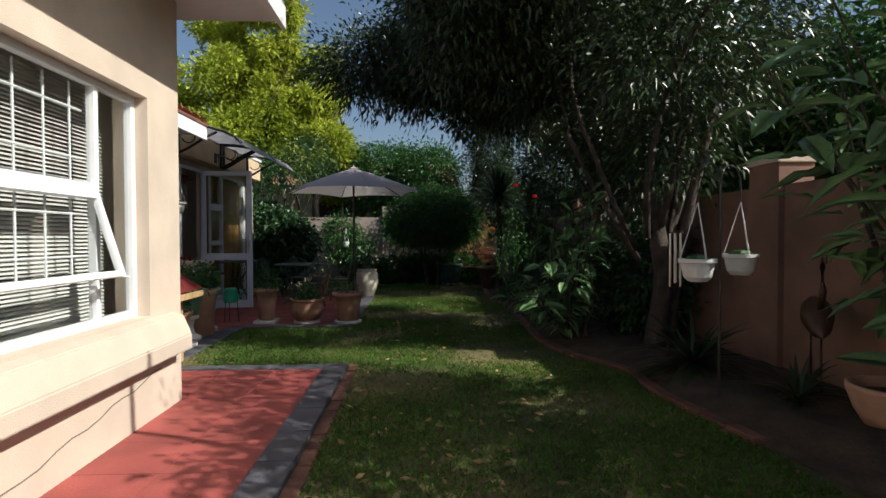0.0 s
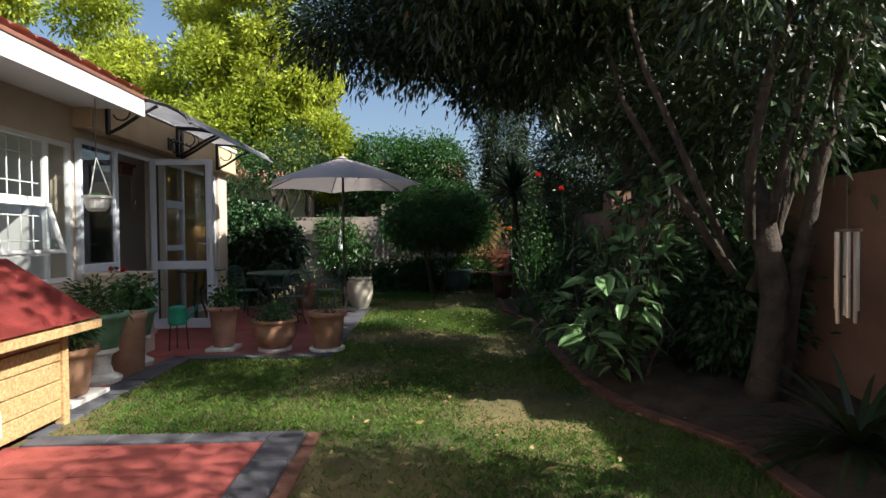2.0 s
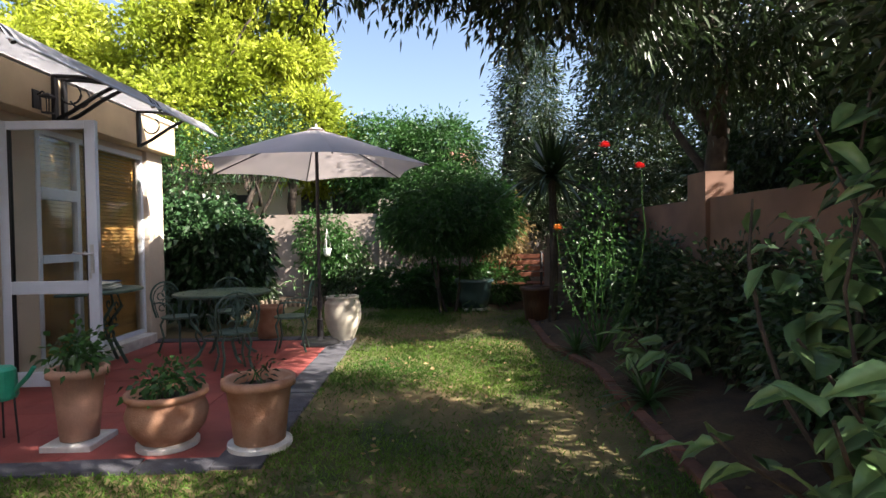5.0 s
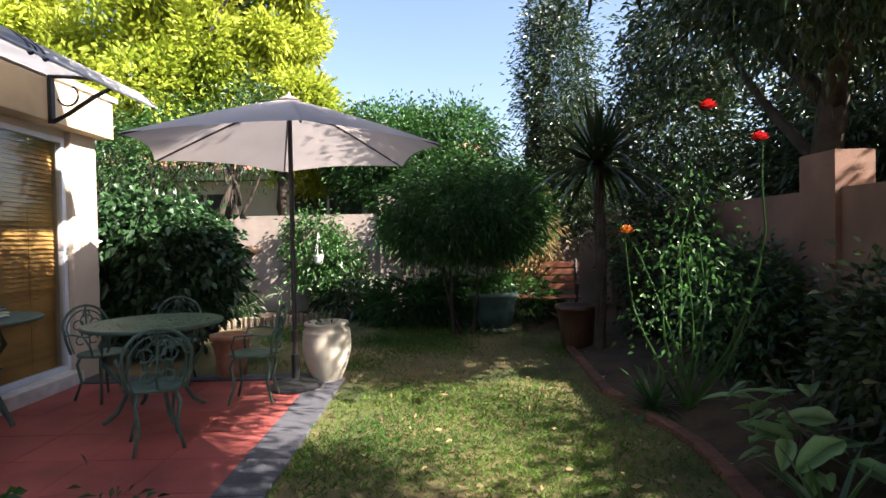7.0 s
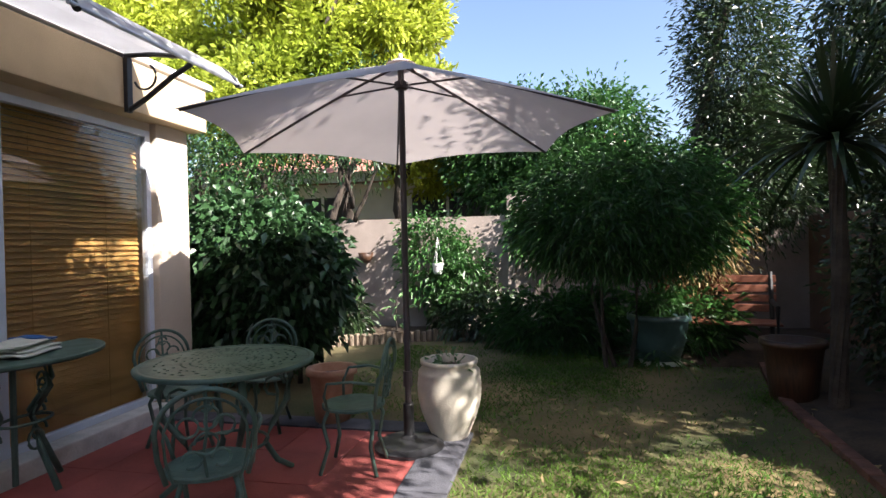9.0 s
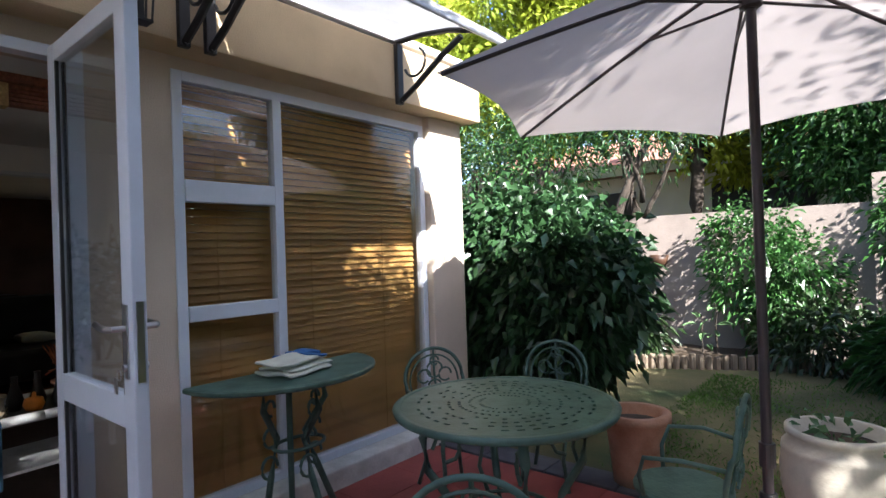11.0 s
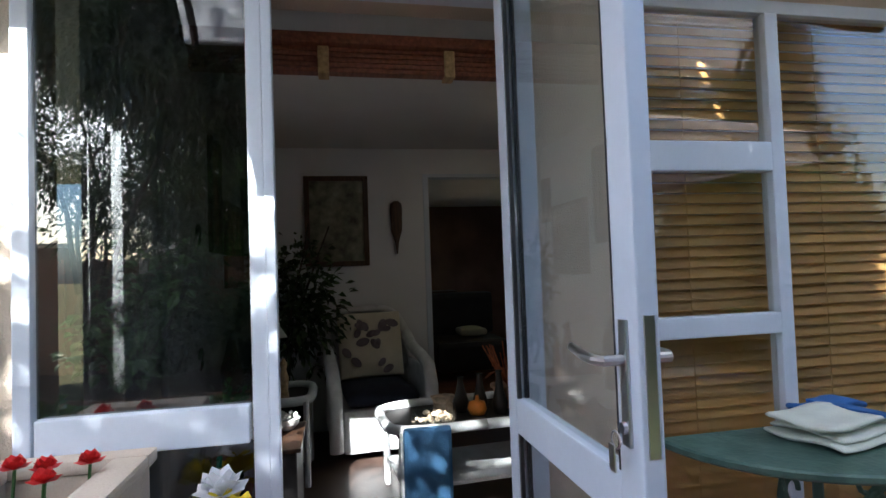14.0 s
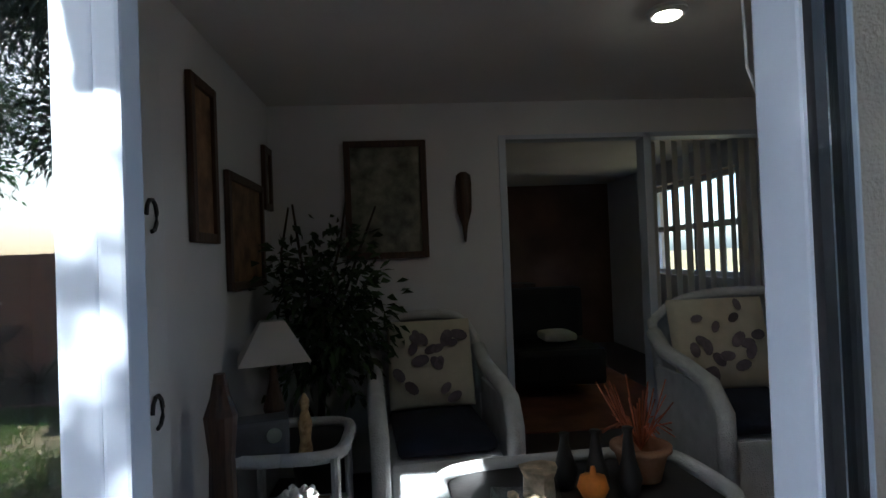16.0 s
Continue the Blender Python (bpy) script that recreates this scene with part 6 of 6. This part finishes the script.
# inner room
ic = empty("dark_armchair", "dark armchair with a pale cushion in the inner room", "armchair", m=pose(-7.9, 9.75, .1))
part("seat", one_box(-.4, .4, -.4, .4, .12, .45, .06), DARKTHING, ic)
part("backrest", one_box(-.4, -.2, -.4, .4, .45, .95, .06), DARKTHING, ic)
part("pillow", soft_box(.3, .3, .1, .6, .2), FLORAL, ic).location = (.05, 0.05, .52)
rg = tagged(part("terracotta_rug", one_box(-9.4, -6.7, 8.5, 10.6, .102, .112, .003), mat("rug_rust", (.18, .06, .03), .95, .3, 6, .4)), "rust-coloured rug on the inner floor", "rug")
sd = empty("sideboard", "dark wooden sideboard in the inner room", "cabinet", m=pose(-10.1, 9.3, .1))
part("body", one_box(-.25, .25, -.8, .8, .05, .9, .01), WOODD, sd)
for k in range(3):
    part("drawer", one_box(.251, .27, -.77 + .52 * k, -.28 + .52 * k, .15, .84, .006), WOODR, sd)

bc = empty("blind_cord", "white looped blind cord with a pull knob", "cord", m=pose(0.22, -0.05, -0.01))
part("loop", one_tube([(-4.0, 9.10, 2.36), (-4.0, 9.10, 1.9), (-4.0, 9.105, 1.72), (-4.0, 9.13, 1.65), (-4.0, 9.16, 1.645), (-4.0, 9.18, 1.70), (-4.0, 9.17, 2.0), (-4.0, 9.15, 2.36)], 0.003, 6), PLASTICW, bc)
part("knob", lathe(bmesh.new(), [(.004, 1.70), (.012, 1.715), (.012, 1.75), (.004, 1.765)], 10, Matrix.Translation((-4.0, 9.178, 0))), PLASTICW, bc)

# ---- edging, paving and grass ----
pv = tagged(new("pavement_apron"), "red painted concrete paving beside the house", "paving", kind="structure")
part("bedding", one_box(-3.5, -0.86, -6.8, 4.94, -0.05, 0.004), SOIL, pv)
S = 0.44
slab = None


def slabs(parent, x0, x1, y0, y1):
    nx, ny = max(1, round((x1 - x0) / S)), max(1, round((y1 - y0) / S))
    dx, dy = (x1 - x0) / nx, (y1 - y0) / ny
    d = None
    for i in range(nx):
        for j in range(ny):
            if d is None:
                o = part("slab", one_box(0.0015, dx - 0.0015, 0.0015, dy - 0.0015, -0.03, 0.0, 0.002), REDPAVE, parent)
                d = o.data
            else:
                o = new("slab", d)
                o.parent = parent
            o.location = (x0 + i * dx, y0 + j * dy, 0.013 + random.uniform(-.001, .001))


slabs(pv, -1.74, -0.86, 0.2, 4.94)
slabs(pv, -3.5, -1.74, 4.07, 4.94)
pt = tagged(new("pavement_patio"), "red painted patio with a dark border", "paving", kind="structure")
part("bedding", one_box(-3.5, -1.16, 7.42, 11.05, -0.05, 0.004), SOIL, pt)
slabs(pt, -3.5, -1.16, 7.42, 11.05)
sp = tagged(new("pavement_strip"), "red strip of paving along the facade", "paving", kind="structure")
slabs(sp, -3.5, -2.52, 4.98, 7.42)
dk = tagged(new("pavement_border"), "dark grey edging blocks around the paving", "edging", kind="structure")


def blocks(x0, y0, x1, y1, w, material, name, parent, L=0.40, h=0.02):
    n = max(1, round(math.hypot(x1 - x0, y1 - y0) / L))
    a = math.atan2(y1 - y0, x1 - x0)
    l = math.hypot(x1 - x0, y1 - y0) / n
    d = None
    for i in range(n):
        if d is None:
            o = part(name, one_box(0.003, l - 0.003, -w / 2, w / 2, -0.05, 0, 0.007), material, parent)
            d = o.data
        else:
            o = new(name, d)
            o.parent = parent
        t = i / n
        o.matrix_basis = Matrix.Translation((x0 + (x1 - x0) * t, y0 + (y1 - y0) * t, h + random.uniform(-.004, .004))) @ Matrix.Rotation(a + random.uniform(-.012, .012), 4, 'Z')


blocks(-0.75, 0.2, -0.75, 5.06, 0.20, DARKEDGE, "edging_block", dk, 0.45, 0.035)
blocks(-2.3, 5.03, -0.86, 5.03, 0.15, DARKEDGE, "edging_block", dk, 0.45)
blocks(-2.40, 5.1, -2.42, 7.36, 0.24, DARKEDGE, "edging_block", dk, 0.45)
blocks(-2.40, 7.34, -1.16, 7.36, 0.18, DARKEDGE, "edging_block", dk, 0.45)
blocks(-1.02, 7.3, -1.02, 11.1, 0.28, DARKEDGE, "edging_block", dk, 0.45)
blocks(-3.4, 11.17, -1.16, 11.17, 0.22, DARKEDGE, "edging_block", dk, 0.45)
rd2 = tagged(new("pavement_brick_edge"), "red brick edging sunk beside the lawn", "edging", kind="structure")
blocks(-0.60, 0.6, -0.60, 5.1, 0.085, REDEDGE, "brick", rd2, 0.23, 0.012)
be = tagged(new("trim_bed_edge"), "curved red-brown edging stones along the bed", "edging", kind="structure")
ys = [3.0 + 0.24 * i for i in range(44)]
for y in ys:
    blocks(bed_edge(y), y, bed_edge(y + .24), y + .24, 0.09, REDEDGE, "edging_stone", be, 0.24, 0.045)
pf = tagged(new("trim_log_edge"), "low palisade of split logs along the back bed", "edging", kind="structure")
lg = None
for i in range(46):
    x = -4.6 + 0.075 * i
    y = 13.9 + 0.92 * max(0, min(1, (x + 3.8) / 2))
    if lg is None:
        o = part("log", lathe(bmesh.new(), [(.035, -.05), (.036, .0), (.035, .14), (.028, .155)], 8), LOGWOOD, pf)
        lg = o.data
    else:
        o = new("log", lg)
        o.parent = pf
    o.location = (x, y, random.uniform(-.02, .015))

# grass blades over the lawn
rng = np.random.default_rng(3)
N = 260000
gy = 1.5 + 12.8 * rng.random(N) ** 1.25
gx = rng.uniform(-2.3, 1.95, N)
edge = np.interp(gy, [-6, 2, 4, 4.7, 5.4, 6.2, 8.5, 9.3, 10.4, 12.3, 14, 16], [2.3, 2.1, 1.8, 1.85, 1.5, 1.38, 1.5, 1.58, 1.38, 1.5, 1.9, 2.0])
left = np.where(gy < 5.1, -0.55, np.where(gy < 7.26, -2.27, np.where(gy < 11.3, -0.87, -2.3)))
patch = np.array([noise.noise((x * 0.9, y * 0.9, 7.3)) for x, y in zip(gx, gy)])
keep = (gx < edge - 0.03) & (gx > left) & (rng.random(N) < np.clip(np.where(gy > 8, 0.5, 0.75) + patch * 1.6, 0.10, 1))
P = np.stack([gx[keep], gy[keep], np.zeros(keep.sum())], axis=1)
dirs = rng.normal(size=P.shape) * 0.55
dirs[:, 2] = rng.uniform(0.5, 1.1, len(P))
me = leaf_mesh("grass", P, dirs, 0.045, 0.007, 0.15, 5)
me.materials.append(GRASS)
tagged(new("grass", me), "short worn lawn grass with dry patches", "grass", kind="stuff")
# fallen leaves
N = 500
P = np.stack([rng.uniform(-0.5, 1.9, N), rng.uniform(2, 12, N), np.full(N, 0.03)], axis=1)
dirs = rng.normal(size=P.shape)
dirs[:, 2] *= 0.15
me = leaf_mesh("fallen_leaves", P, dirs, 0.06, 0.025, 0.0, 6)
me.materials.append(LEAFDRY)
tagged(new("fallen_leaves", me), "scattered dry fallen leaves on the lawn", "leaves", kind="stuff")
